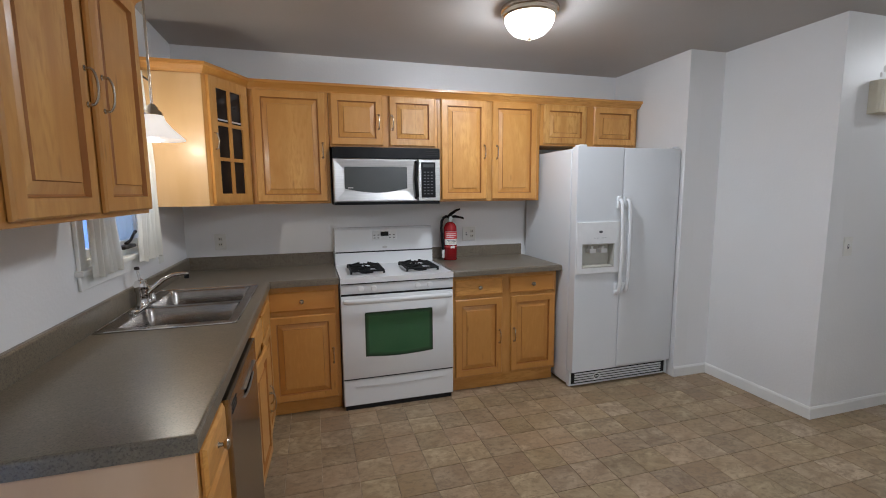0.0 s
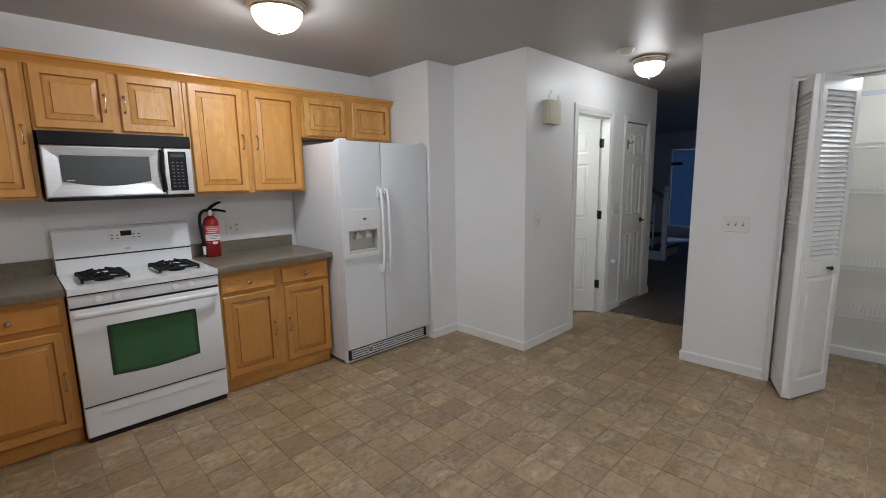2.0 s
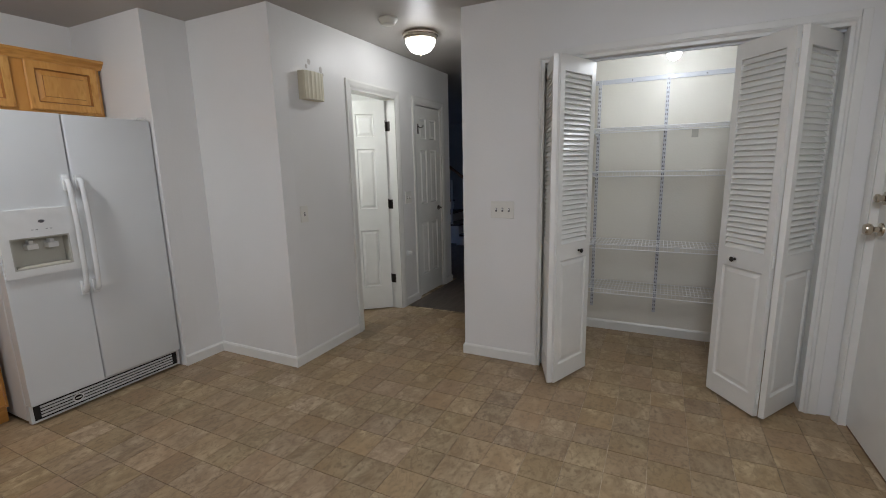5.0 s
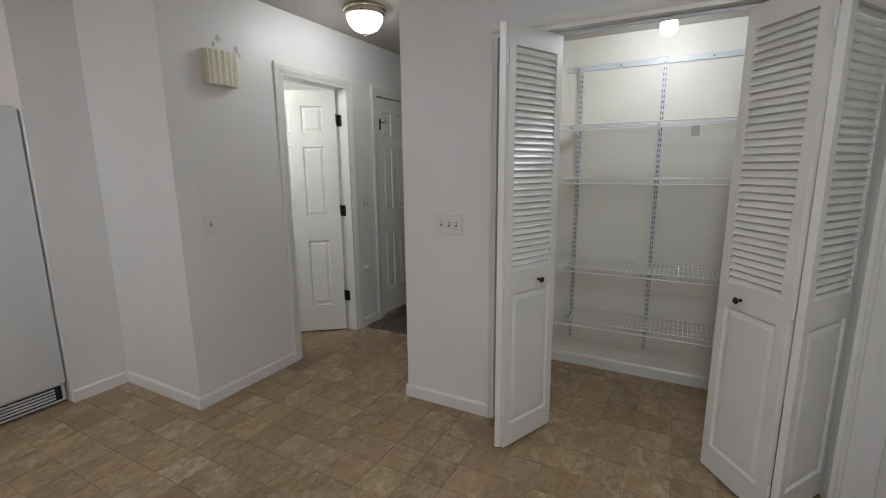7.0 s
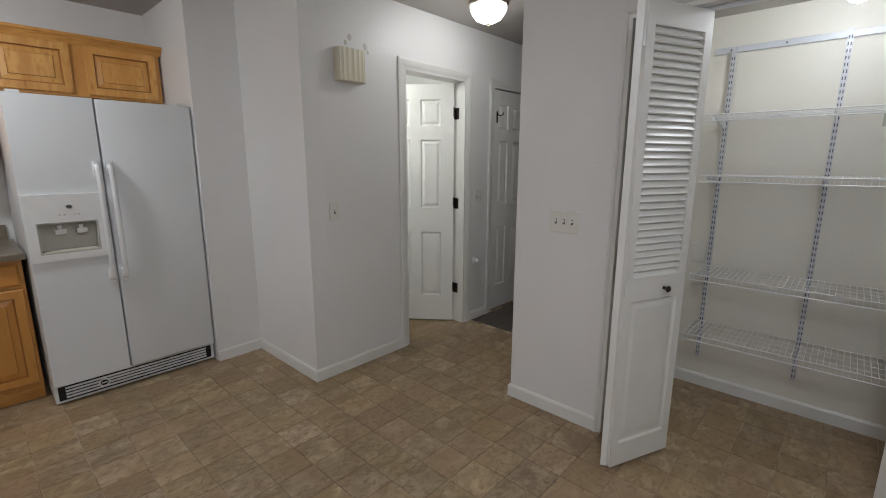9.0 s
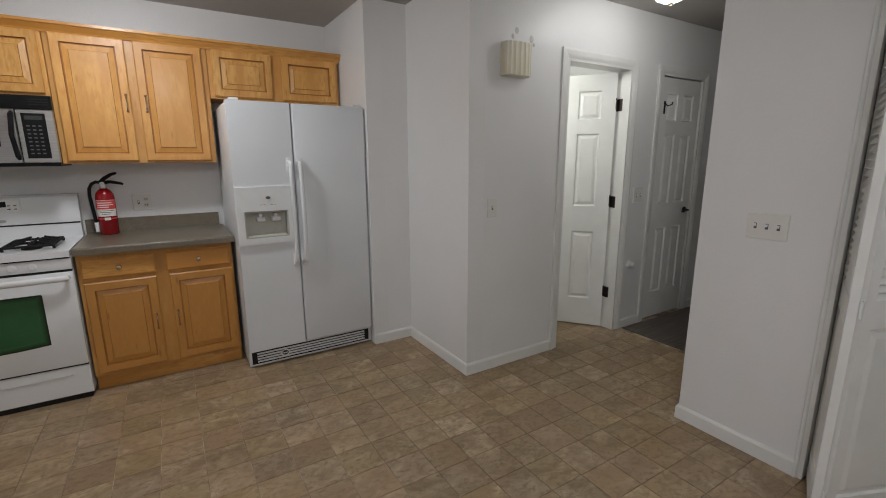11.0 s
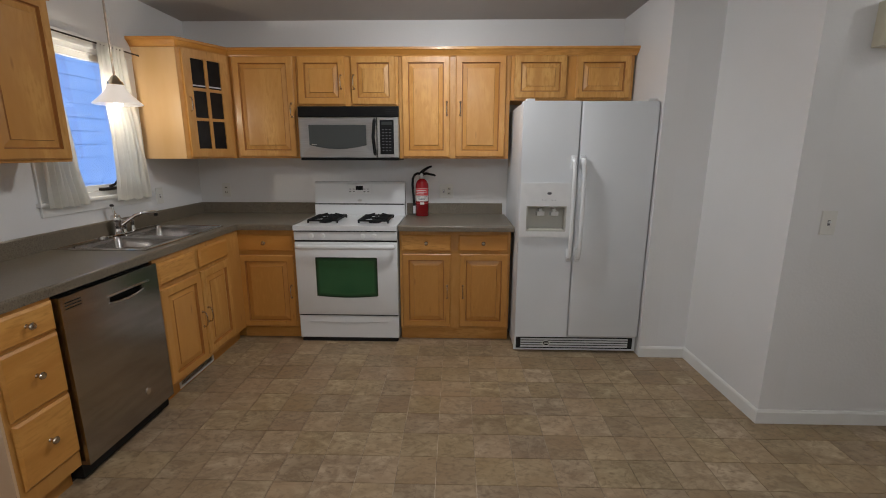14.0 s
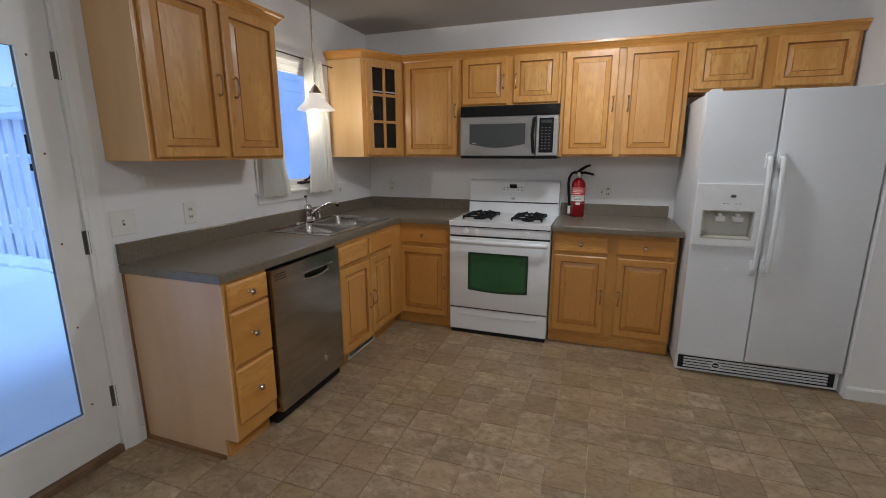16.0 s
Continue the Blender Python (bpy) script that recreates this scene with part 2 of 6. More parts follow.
PLANK = material("grey_brown_plank", (0.075, 0.060, 0.050), 0.42, second=(0.13, 0.105, 0.09), scale=3, stretch=(1, 12, 1), bump=0.1, each=0.15)
THRESH = material("worn_brown_threshold", (0.16, 0.085, 0.045), 0.5, second=(0.22, 0.13, 0.075), scale=14)
CLOTH = material("ivory_cloth", (0.86, 0.84, 0.77), 0.85, second=(0.88, 0.86, 0.80), scale=12, bump=0.1, bump_scale=300)
SNOW = material("snow", (0.80, 0.86, 0.92), 0.7, second=(0.72, 0.80, 0.90), scale=1.2, bump=0.3, bump_scale=6)
FENCE_MAT = material("white_vinyl_fence", (0.70, 0.73, 0.78), 0.5, second=(0.62, 0.66, 0.72), scale=3)
SIDING = material("grey_blue_siding", (0.50, 0.55, 0.68), 0.6, second=(0.56, 0.60, 0.72), scale=3)
BARK = material("dark_bark", (0.06, 0.05, 0.045), 0.9, second=(0.10, 0.09, 0.08), scale=9)
# Wall paint with the far room's lack of light put into its colour.
WALL_DIMMED = material("wall_darkened_for_dim_room", (0.42, 0.41, 0.40), 0.6, second=(0.46, 0.45, 0.44), scale=2)


# ---- mesh helpers ----
OFF = {}


def thing(name, x, y, z, rz=0.0, label="", category="", group="", kind=""):
    """An Empty at the base of a thing; its parts are given in its own metres."""
    ob = new(name)
    ob.empty_display_size = 0.1
    ob.matrix_basis = pose(x, y, z, 0, 0, rz)
    OFF[ob] = Vector((0, 0, 0))
    return tagged(ob, label, category, group, kind)


def part(name, bm, mat, parent=None, label="", smooth=False, kind=""):
    """Links a bmesh as one mesh object under a thing or a part."""
    if bm.verts:
        lo = Vector([min(v.co[i] for v in bm.verts) for i in range(3)])
        hi = Vector([max(v.co[i] for v in bm.verts) for i in range(3)])
    c = (lo + hi) / 2
    bmesh.ops.translate(bm, verts=bm.verts, vec=-c)
    bmesh.ops.recalc_face_normals(bm, faces=bm.faces)
    me = bpy.data.meshes.new(name)
    if smooth:
        for f in bm.faces:
            f.smooth = True
        for e in bm.edges:
            if len(e.link_faces) == 2 and e.calc_face_angle(0) > 0.7:
                e.smooth = False
    bm.to_mesh(me)
    bm.free()
    me.materials.append(mat)
    ob = new(name, me)
    if parent is not None:
        ob.parent = parent
        ob.location = c - OFF[parent]
    else:
        ob.location = c
    OFF[ob] = c
    return tagged(ob, label, kind=kind)


def box(x0, x1, y0, y1, z0, z1, bevel=0.0, bm=None, segs=2):
    """A box added to bm (or to a new one)."""
    bm = bm or bmesh.new()
    vs = [bm.verts.new((x, y, z)) for x in (x0, x1) for y in (y0, y1) for z in (z0, z1)]
    fs = [bm.faces.new([vs[i] for i in f]) for f in ((0, 1, 3, 2), (4, 6, 7, 5), (0, 4, 5, 1), (2, 3, 7, 6), (0, 2, 6, 4), (1, 5, 7, 3))]
    if bevel:
        es = {e for f in fs for e in f.edges}
        bmesh.ops.bevel(bm, geom=list(es), offset=bevel, segments=segs, affect="EDGES", profile=0.5)
    return bm


def cells(us, vs, keep, w0, w1, put, bm=None):
    """A slab w0..w1 thick with the grid cells for which keep(i, j) holds; put(u, v, w) gives the point."""
    bm = bm or bmesh.new()
    seen = {}

    def vert(i, j, w):
        if (i, j, w) not in seen:
            seen[(i, j, w)] = bm.verts.new(put(us[i], vs[j], (w0, w1)[w]))
        return seen[(i, j, w)]
    nu, nv = len(us) - 1, len(vs) - 1
    on = {(i, j) for i in range(nu) for j in range(nv) if keep(i, j)}
    for i, j in on:
        for w in (0, 1):
            bm.faces.new([vert(i, j, w), vert(i + 1, j, w), vert(i + 1, j + 1, w), vert(i, j + 1, w)])
        for di, dj, a, b in ((-1, 0, (0, 0), (0, 1)), (1, 0, (1, 0), (1, 1)), (0, -1, (0, 0), (1, 0)), (0, 1, (0, 1), (1, 1))):
            if (i + di, j + dj) not in on:
                p, q = (i + a[0], j + a[1]), (i + b[0], j + b[1])
                bm.faces.new([vert(*p, 0), vert(*q, 0), vert(*q, 1), vert(*p, 1)])
    return bm


def rings(levels, w, h, x=0.0, z=0.0, cap=True):
    """A front facing -y from nested rectangles: (inset, y) from the back edge to the middle."""
    bm = bmesh.new()
    last = None
    first = None
    for inset, y in levels:
        vs = [bm.verts.new((x + a, y, z + b)) for a, b in ((inset, inset), (w - inset, inset), (w - inset, h - inset), (inset, h - inset))]
        if last:
            for k in range(4):
                bm.faces.new([last[k], last[(k + 1) % 4], vs[(k + 1) % 4], vs[k]])
        else:
            first = vs
        last = vs
    bm.faces.new(last)
    bm.faces.new(first[::-1])
    return bm


def lathe(profile, n=24, m=None, bm=None):
    """A profile of (r, z) turned round z."""
    bm = bm or bmesh.new()
    m = m or Matrix.Identity(4)
    loops = []
    for r, z in profile:
        if r < 1e-5:
            loops.append([bm.verts.new(m @ Vector((0, 0, z)))])
        else:
            loops.append([bm.verts.new(m @ Vector((r * math.cos(2 * math.pi * k / n), r * math.sin(2 * math.pi * k / n), z))) for k in range(n)])
    for a, b in zip(loops, loops[1:]):
        for k in range(n):
            q = [a[k % len(a)], a[(k + 1) % len(a)], b[(k + 1) % len(b)], b[k % len(b)]]
            q = list(dict.fromkeys(q))
            if len(q) > 2:
                bm.faces.new(q)
    for lp, flip in ((loops[0], 1), (loops[-1], 0)):
        if len(lp) > 2:
            bm.faces.new(lp[::-1] if flip else lp)
    return bm


def tube(points, r, n=10, bm=None):
    """A round bar along points; r may be a list."""
    bm = bm or bmesh.new()
    ps = [Vector(p) for p in points]
    rs = r if isinstance(r, (list, tuple)) else [r] * len(ps)
    loops, side = [], None
    for i, p in enumerate(ps):
        d = (ps[min(i + 1, len(ps) - 1)] - ps[max(i - 1, 0)]).normalized()
        if side is None:
            side = d.orthogonal().normalized()
        side = (side - d * side.dot(d)).normalized()
        up = d.cross(side)
        loops.append([bm.verts.new(p + rs[i] * (math.cos(2 * math.pi * k / n) * side + math.sin(2 * math.pi * k / n) * up)) for k in range(n)])
    for a, b in zip(loops, loops[1:]):
        for k in range(n):
            bm.faces.new([a[k], a[(k + 1) % n], b[(k + 1) % n], b[k]])
    bm.faces.new(loops[0][::-1])
    bm.faces.new(loops[-1])
    return bm


def sweep(path, profile, bm=None):
    """A moulding along a level path of (x, y); the profile is (out to the right of the path, z)."""
    bm = bm or bmesh.new()
    ps = [Vector(p) for p in path]
    loops = []
    for i, p in enumerate(ps):
        d0 = (ps[i] - ps[i - 1]).normalized() if i else None
        d1 = (ps[i + 1] - ps[i]).normalized() if i < len(ps) - 1 else None
        n0 = Vector((d0.y, -d0.x)) if d0 else None
        n1 = Vector((d1.y, -d1.x)) if d1 else None
        if n0 and n1:
            m = (n0 + n1).normalized()
            m = m / max(0.2, m.dot(n0))
        else:
            m = n0 or n1
        loops.append([bm.verts.new((p.x + m.x * o, p.y + m.y * o, z)) for o, z in profile])
    k = len(profile)
    for a, b in zip(loops, loops[1:]):
        for j in range(k):
            bm.faces.new([a[j], a[(j + 1) % k], b[(j + 1) % k], b[j]])
    bm.faces.new(loops[0][::-1])
    bm.faces.new(loops[-1])
    return bm


# ---- the setting ----
XW, YS = 0.04, -4.852
T = 0.12
XJ, YJ, XN, YH = 3.578, -0.83, 3.897, -1.618
XC, YC = 4.612, -2.638
XB = 5.555


def wall(name, axis, a, b, w0, w1, holes=(), z0=0.0, z1=CEIL, label="", mat=None):
    """A wall along x or y from a to b, w0..w1 across, with holes (from, to, sill, head)."""
    us = sorted({a, b, *[h[0] for h in holes], *[h[1] for h in holes]})
    vs = sorted({z0, z1, *[h[2] for h in holes], *[h[3] for h in holes]})

    def keep(i, j):
        u, v = (us[i] + us[i + 1]) / 2, (vs[j] + vs[j + 1]) / 2
        return not any(h[0] < u < h[1] and h[2] < v < h[3] for h in holes)
    put = (lambda u, v, w: (u, w, v)) if axis == "x" else (lambda u, v, w: (w, u, v))
    return part(name, cells(us, vs, keep, w0, w1, put), mat or WALL, None, label or "white painted drywall", kind="structure")


WIN = (-1.47, -0.73, 1.165, 2.04)
BDOOR = (-3.41, -2.555, 0.0, 2.03)
D1A, D1B, D2A, D2B, DH = 4.696, 5.378, 5.750, 6.345, 2.06
CLA, CLB, CLH = -4.718, -3.194, 2.060
XDOOR = (3.62, 4.548, 0.0, 2.06)
wall("wall_west", "y", YS - T, T, XW - T - 0.03, XW, [WIN, BDOOR])
wall("wall_north", "x", XW, XJ + T, 0.0, T)
wall("wall_jog", "y", YJ, 0.0, XJ, XJ + T)
wall("wall_jog_front", "x", XJ + T, XN + T, YJ, YJ + T)
wall("wall_nook", "y", YH, YJ, XN, XN + T)
wall("wall_hall_north", "x", XN + T, 6.56, YH, YH + T, [(D1A, D1B, 0, DH), (D2A, D2B, 0, DH)])
wall("wall_closet_front", "y", YS, YC, XC, XC + T, [(CLA, CLB, 0, CLH)])
wall("wall_hall_south", "x", XC + T, 9.0, YC - T, YC)
wall("wall_closet_back", "y", YS, -3.19, XB, XB + T, mat=CLOSET_WALL)
wall("wall_closet_side", "x", XC + T, XB + T, -3.19, -3.19 + T)
wall("wall_south", "x", XW, XB + T, YS - T, YS, [XDOOR])
# the bathroom behind the first hall door, the room behind the second, and the far living room
wall("wall_bath_north", "x", XN + T, 6.56, 0.6, 0.6 + T)
wall("wall_bath_west", "y", YH + T, 0.6, XN + 0.001 + T, XN + 2 * T)
wall("wall_bath_east", "y", YH + T, 0.6, 5.56, 5.56 + T)
# Far-room walls wear the darkened colour in place of missing light.
wall("wall_stair_side", "y", YH + T, 0.6 + T, 6.56, 6.56 + T, mat=WALL_DIMMED)
wall("wall_living_south", "x", 9.0, 12.2, YC - T, YC, mat=WALL_DIMMED)
wall("wall_living_north", "x", 6.56, 12.2, 1.6, 1.6 + T, mat=WALL_DIMMED)
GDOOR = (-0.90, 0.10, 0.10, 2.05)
wall("wall_living_east", "y", YC, 1.6, 12.2, 12.2 + T, [GDOOR], mat=WALL_DIMMED)

bm = bmesh.new()
box(XW - T, XB + T, YS - T, 0.8, -0.12, -0.004, bm=bm)
box(XB + T, 12.4, YC - T, 1.8, -0.12, -0.004, bm=bm)
part("floor_base", bm, GROUT, None, "dark joint bed under the floor tiles", kind="structure")
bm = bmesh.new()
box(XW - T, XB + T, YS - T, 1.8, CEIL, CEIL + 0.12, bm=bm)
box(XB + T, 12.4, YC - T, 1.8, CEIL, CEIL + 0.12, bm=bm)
part("ceiling", bm, CEILING, None, "lightly textured ceiling, its white toned down for dimness", kind="structure")
# dropped head between the hall and the living room, tinted dark wood plank floor
SEAM = 5.49

BB = [(0, 0), (0.012, 0), (0.012, 0.066), (0.006, 0.078), (0, 0.078)]


def baseboard(*paths):
    for p in paths:
        part("baseboard", sweep(p, BB), TRIM, None, "white painted baseboard", kind="structure")


baseboard([(XJ - 0.0, YJ), (XN, YJ), (XN, YH), (D1A - 0.062, YH)],
          [(D1B + 0.062, YH), (D2A - 0.062, YH)], [(D2B + 0.062, YH), (6.56, YH), (6.56, YH + T)],
          [(XC + T + 0.5, YC), (XC, YC), (XC, CLB + 0.017)],
          [(XB, -3.29), (XB, YS)],
          [(XC + T, -3.29), (XB - 0.013, -3.29)],
          [(XDOOR[0] - 0.062, YS), (XW, YS), (XW, BDOOR[0] - 0.062)])


def casing(name, axis, a, b, face, out, head, w=0.06, t=0.016):
    """Trim round an opening on the face at `face`, standing out by out (+1 or -1) times t."""
    prof = [(0, 0.0), (0, 0.35), (0.3, 0.75), (0.75, 1.0), (1.0, 0.85), (1.0, 0)]
    bm = bmesh.new()
    pts = [(a, 0.0, -1, 0), (a, head, -1, 1), (b, head, 1, 1), (b, 0.0, 1, 0)]
    loops = []
    for u, z, du, dz in pts:
        lp = []
        for s, d in prof:
            uu, zz, ww = u + du * s * w, z + dz * s * w, face + out * d * t
            lp.append(bm.verts.new((uu, ww, zz) if axis == "x" else (ww, uu, zz)))
        loops.append(lp)
    for p, q in zip(loops, loops[1:]):
        for k in range(len(prof)):
            bm.faces.new([p[k], p[(k + 1) % len(prof)], q[(k + 1) % len(prof)], q[k]])
    bm.faces.new(loops[0]), bm.faces.new(loops[-1])
    return part(name, bm, TRIM, None, "white painted door casing", kind="structure")


def jamb(axis, a, b, w0, w1, head, t=0.018):
    bm = bmesh.new()
    for u0, u1, z0, z1 in ((a, a + t, 0, head), (b - t, b, 0, head), (a + t, b - t, head - t, head)):
        if axis == "x":
            box(u0, u1, w0, w1, z0, z1, bm=bm)
        else:
            box(w0, w1, u0, u1, z0, z1, bm=bm)
    return part("door_jamb", bm, TRIM, None, "white painted door jamb", kind="structure")


for a, b in ((D1A, D1B), (D2A, D2B)):
    casing("trim", "x", a, b, YH, -1, DH)
    casing("trim", "x", a, b, YH + T, 1, DH)
    jamb("x", a, b, YH - 0.003, YH + T + 0.003, DH)
casing("trim", "y", CLA, CLB, XC, -1, CLH, 0.016)
part("trim", box(XC - 0.012, XC - 0.0005, CLA - 0.014, CLB + 0.014, CLH + 0.0165, CLH + 0.05, 0.002), TRIM, None, "white painted header trim", kind="structure")
part("trim", box(XC - 0.014, XC - 0.0005, CLA - 0.058, CLA - 0.017, 0.0, CLH + 0.05, 0.003), TRIM, None, "white painted door casing", kind="structure")
jamb("y", CLA, CLB, XC - 0.003, XC + T + 0.003, CLH)
casing("trim", "x", XDOOR[0], XDOOR[1], YS, 1, XDOOR[3], 0.055)
jamb("x", XDOOR[0], XDOOR[1], YS - T - 0.003, YS + 0.003, XDOOR[3])
casing("trim", "y", BDOOR[0], BDOOR[1], XW, 1, BDOOR[3], 0.07)
jamb("y", BDOOR[0], BDOOR[1], XW - T - 0.033, XW + 0.003, BDOOR[3])


# ---- cabinets ----
DOOR = [(0.010, 0), (0.010, -0.0045), (0, -0.005), (0, -0.013), (0.006, -0.019), (0.047, -0.019), (0.0505, -0.005), (0.056, -0.005), (0.085, -0.012), (0.0875, -0.0175), (0.091, -0.0175)]
DRAWER = [(0.010, 0), (0.010, -0.004), (0, -0.0045), (0, -0.010), (0.010, -0.018), (0.012, -0.018)]


def pull(parent, x, y, z, length=0.096):
    """An upright arched pull with two feet."""
    bm = bmesh.new()
    h = length / 2
    pts = [(x, y, z - h), (x, y - 0.012, z - h)]
    pts += [(x, y - 0.014 - 0.016 * math.cos(a), z + h * math.sin(a)) for a in [radians(d) for d in range(-75, 76, 15)]]
    pts += [(x, y - 0.012, z + h), (x, y, z + h)]
    tube(pts, [0.006, 0.0048] + [0.0038] * 11 + [0.0048, 0.006], 8, bm)
    for s in (-1, 1):
        lathe([(0.008, 0), (0.0085, 0.003), (0.005, 0.006)], 10, pose(x, y, z + s * h, 90), bm)
    return part("handle", bm, NICKEL, parent, "satin nickel arched pull", True)


def knob(parent, x, y, z, mat=None):
    bm = lathe([(0.009, 0), (0.006, 0.004), (0.0055, 0.012), (0.013, 0.018), (0.0155, 0.023), (0.012, 0.028), (0.0, 0.0295)], 14, pose(x, y, z, 90))
    return part("knob", bm, mat or NICKEL, parent, "round satin nickel knob", True)


def door(parent, x, z, w, h, y, handle=None, mat=None):
    bm = rings(DOOR, w, h, x, z)
    bmesh.ops.translate(bm, verts=bm.verts, vec=(0, y, 0))
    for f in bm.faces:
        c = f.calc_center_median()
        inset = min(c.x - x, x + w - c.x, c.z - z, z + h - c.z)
        # Groove and step faces get the darker tone that draws their shade lines.
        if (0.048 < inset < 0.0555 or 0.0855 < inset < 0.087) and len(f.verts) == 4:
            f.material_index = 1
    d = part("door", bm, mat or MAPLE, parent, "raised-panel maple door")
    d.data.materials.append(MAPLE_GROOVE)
    if handle:
        pull(d, handle[0], y - 0.018, handle[1])
    return d


def drawer(parent, x, z, w, h, y):
    bm = rings(DRAWER, w, h, x, z)
    bmesh.ops.translate(bm, verts=bm.verts, vec=(0, y, 0))
    d = part("drawer_front", bm, MAPLE_H, parent, "plain maple drawer front")
    knob(d, x + w / 2, y - 0.018, z + h / 2)
    return d


def upper(x, y, z, rz, w, h, depth, doors, label, end=None):
    """A wall cabinet: doors are (x, width, handle x, handle z)."""
    c = thing("wall_cabinet", x, y, z, rz, label, "cabinet", "maple wall cabinets")
    bm = box(0.001, w - 0.001, -depth, -0.001, 0.0, h, 0.0015, segs=1)
    part("body", bm, MAPLE, c, "maple cabinet box")
    for dx, dw, hx, hz in doors:
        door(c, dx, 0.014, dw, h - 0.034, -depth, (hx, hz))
    return c


UZ, UH, UD, WD = 1.385, 0.765, 0.312, 0.280
# the north run
upper(0.540, 0, UZ, 0, 0.507, UH, UD, [(0.030, 0.456, 0.462, 0.36)], "single-door maple wall cabinet between the glass corner cabinet and the microwave")
upper(1.048, 0, 1.772, 0, 0.771, 0.378, UD, [(0.014, 0.355, 0.341, 0.175), (0.417, 0.335, 0.438, 0.175)], "low two-door maple cabinet above the microwave")
upper(1.820, 0, UZ, 0, 0.838, UH, UD, [(0.027, 0.360, 0.364, 0.37), (0.430, 0.375, 0.466, 0.37)], "tall two-door maple wall cabinet above the extinguisher")
upper(2.659, 0, 1.815, 0, 0.905, 0.335, UD, [(0.027, 0.385, 0.388, -9), (0.480, 0.400, 0.505, -9)], "low two-door maple cabinet above the refrigerator")
# the west cabinet
upper(XW, -2.441, UZ, 90, 0.852, UH, WD, [(0.022, 0.384, 0.389, 0.36), (0.450, 0.388, 0.494, 0.36)], "two-door maple wall cabinet with worn doors above the counter end")
wc = bpy.data.objects["wall_cabinet.004"]
part("end_panel", box(-0.004, 0.0008, -WD, -0.002, 0.0, UH - 0.024), MAPLE_SIDE, wc, "pale maple side panel")
for o in [o for o in bpy.data.objects if o.name.startswith("handle") and o.matrix_basis.translation.z < -5]:
    bpy.data.objects.remove(o)

# the diagonal corner cabinet with a glass door
GX, GY, GX2, GY2 = 0.345, -0.650, 0.540, -0.312
c = thing("corner_cabinet", XW, 0, UZ, 0, "diagonal maple corner cabinet with a six-pane glass door", "cabinet", "maple wall cabinets")
bm = bmesh.new()
poly = [(0.001, -0.001), (0.001, GY), (GX - XW, GY), (GX2 - XW - 0.001, GY2), (GX2 - XW - 0.001, -0.001)]
lo = [bm.verts.new((a, b, 0)) for a, b in poly]
hi = [bm.verts.new((a, b, UH)) for a, b in poly]
bm.faces.new(lo), bm.faces.new(hi[::-1])
for k in range(5):
    bm.faces.new([lo[k], lo[(k + 1) % 5], hi[(k + 1) % 5], hi[k]])
part("body", bm, MAPLE, c, "maple cabinet box")
part("end_panel", box(0.001, GX - XW - 0.001, GY - 0.004, GY - 0.0003, 0.0, UH - 0.024), MAPLE_SIDE, c, "pale maple side panel")
ga = math.degrees(math.atan2(GY2 - GY, GX2 - GX))
gw = math.hypot(GX2 - GX, GY2 - GY)
gm = pose(GX - XW, GY, 0, 0, 0, ga)
x0, x1, z0, z1 = 0.032, gw - 0.03, 0.014, UH - 0.02
fx0, fx1, fz0, fz1 = x0 + 0.055, x1 - 0.055, z0 + 0.058, z1 - 0.058
mu = 0.010
us = [x0, fx0, (fx0 + fx1) / 2 - mu, (fx0 + fx1) / 2 + mu, fx1, x1]
hz = (fz1 - fz0) / 3
vs = [z0, fz0, fz0 + hz - mu, fz0 + hz + mu, fz0 + 2 * hz - mu, fz0 + 2 * hz + mu, fz1, z1]
bm = cells(us, vs, lambda i, j: not (i in (1, 3) and j in (1, 3, 5)), -0.020, -0.001, lambda u, v, w: (u, w, v))
bm.transform(gm)
gd = part("glass_door", bm, MAPLE, c, "maple door frame with glazing bars")
for i in (1, 3):
    for j in (1, 3, 5):
        bm = box(us[i], us[i + 1], -0.008, -0.004, vs[j], vs[j + 1])
        bm.transform(gm)
        part("pane", bm, CAB_GLASS, gd, "dark glass pane")
for i in (1, 3):
    bm = box(us[i] + 0.001, us[i + 1] - 0.001, -0.0092, -0.0082, vs[5] + 0.012, vs[5] + 0.021)
    bm.transform(gm)
    part("shelf_edge", bm, GALV, gd, "pale shelf edge seen in the pane")
bm = bmesh.new()
tube([(x0 + 0.024, -0.020, 0.33), (x0 + 0.024, -0.040, 0.335), (x0 + 0.024, -0.048, 0.378), (x0 + 0.024, -0.040, 0.42), (x0 + 0.024, -0.020, 0.425)], 0.0045, 8, bm)
bm.transform(gm)
part("handle", bm, NICKEL, gd, "satin nickel arched pull", True)

# crown mouldings
CROWN = [(0.0, -0.022), (0.006, -0.022), (0.010, -0.010), (0.022, 0.004), (0.030, 0.014), (0.040, 0.020), (0.040, 0.036), (0.0, 0.036)]
prof = [(o, z + UZ + UH) for o, z in CROWN]
FR = 0.020
ct = thing("crown_moulding", 0, 0, 0, 0, "stained maple crown moulding along the wall cabinets", "moulding", "crown mouldings")
part("moulding", sweep([(XW + 0.001, GY - 0.003), (GX + 0.006, GY - 0.003), (GX2 - 0.002, GY2 - FR + 0.014), (3.566, -UD - 0.006), (3.566, -0.002)], prof), MAPLE_H, ct)
ct = thing("crown_moulding", 0, 0, 0, 0, "stained maple crown moulding on the west wall cabinet", "moulding", "crown mouldings")
part("moulding", sweep([(XW + 0.001, -2.443), (XW + WD + 0.006, -2.443), (XW + WD + 0.006, -1.587), (XW + 0.001, -1.587)], prof), MAPLE_H, ct)

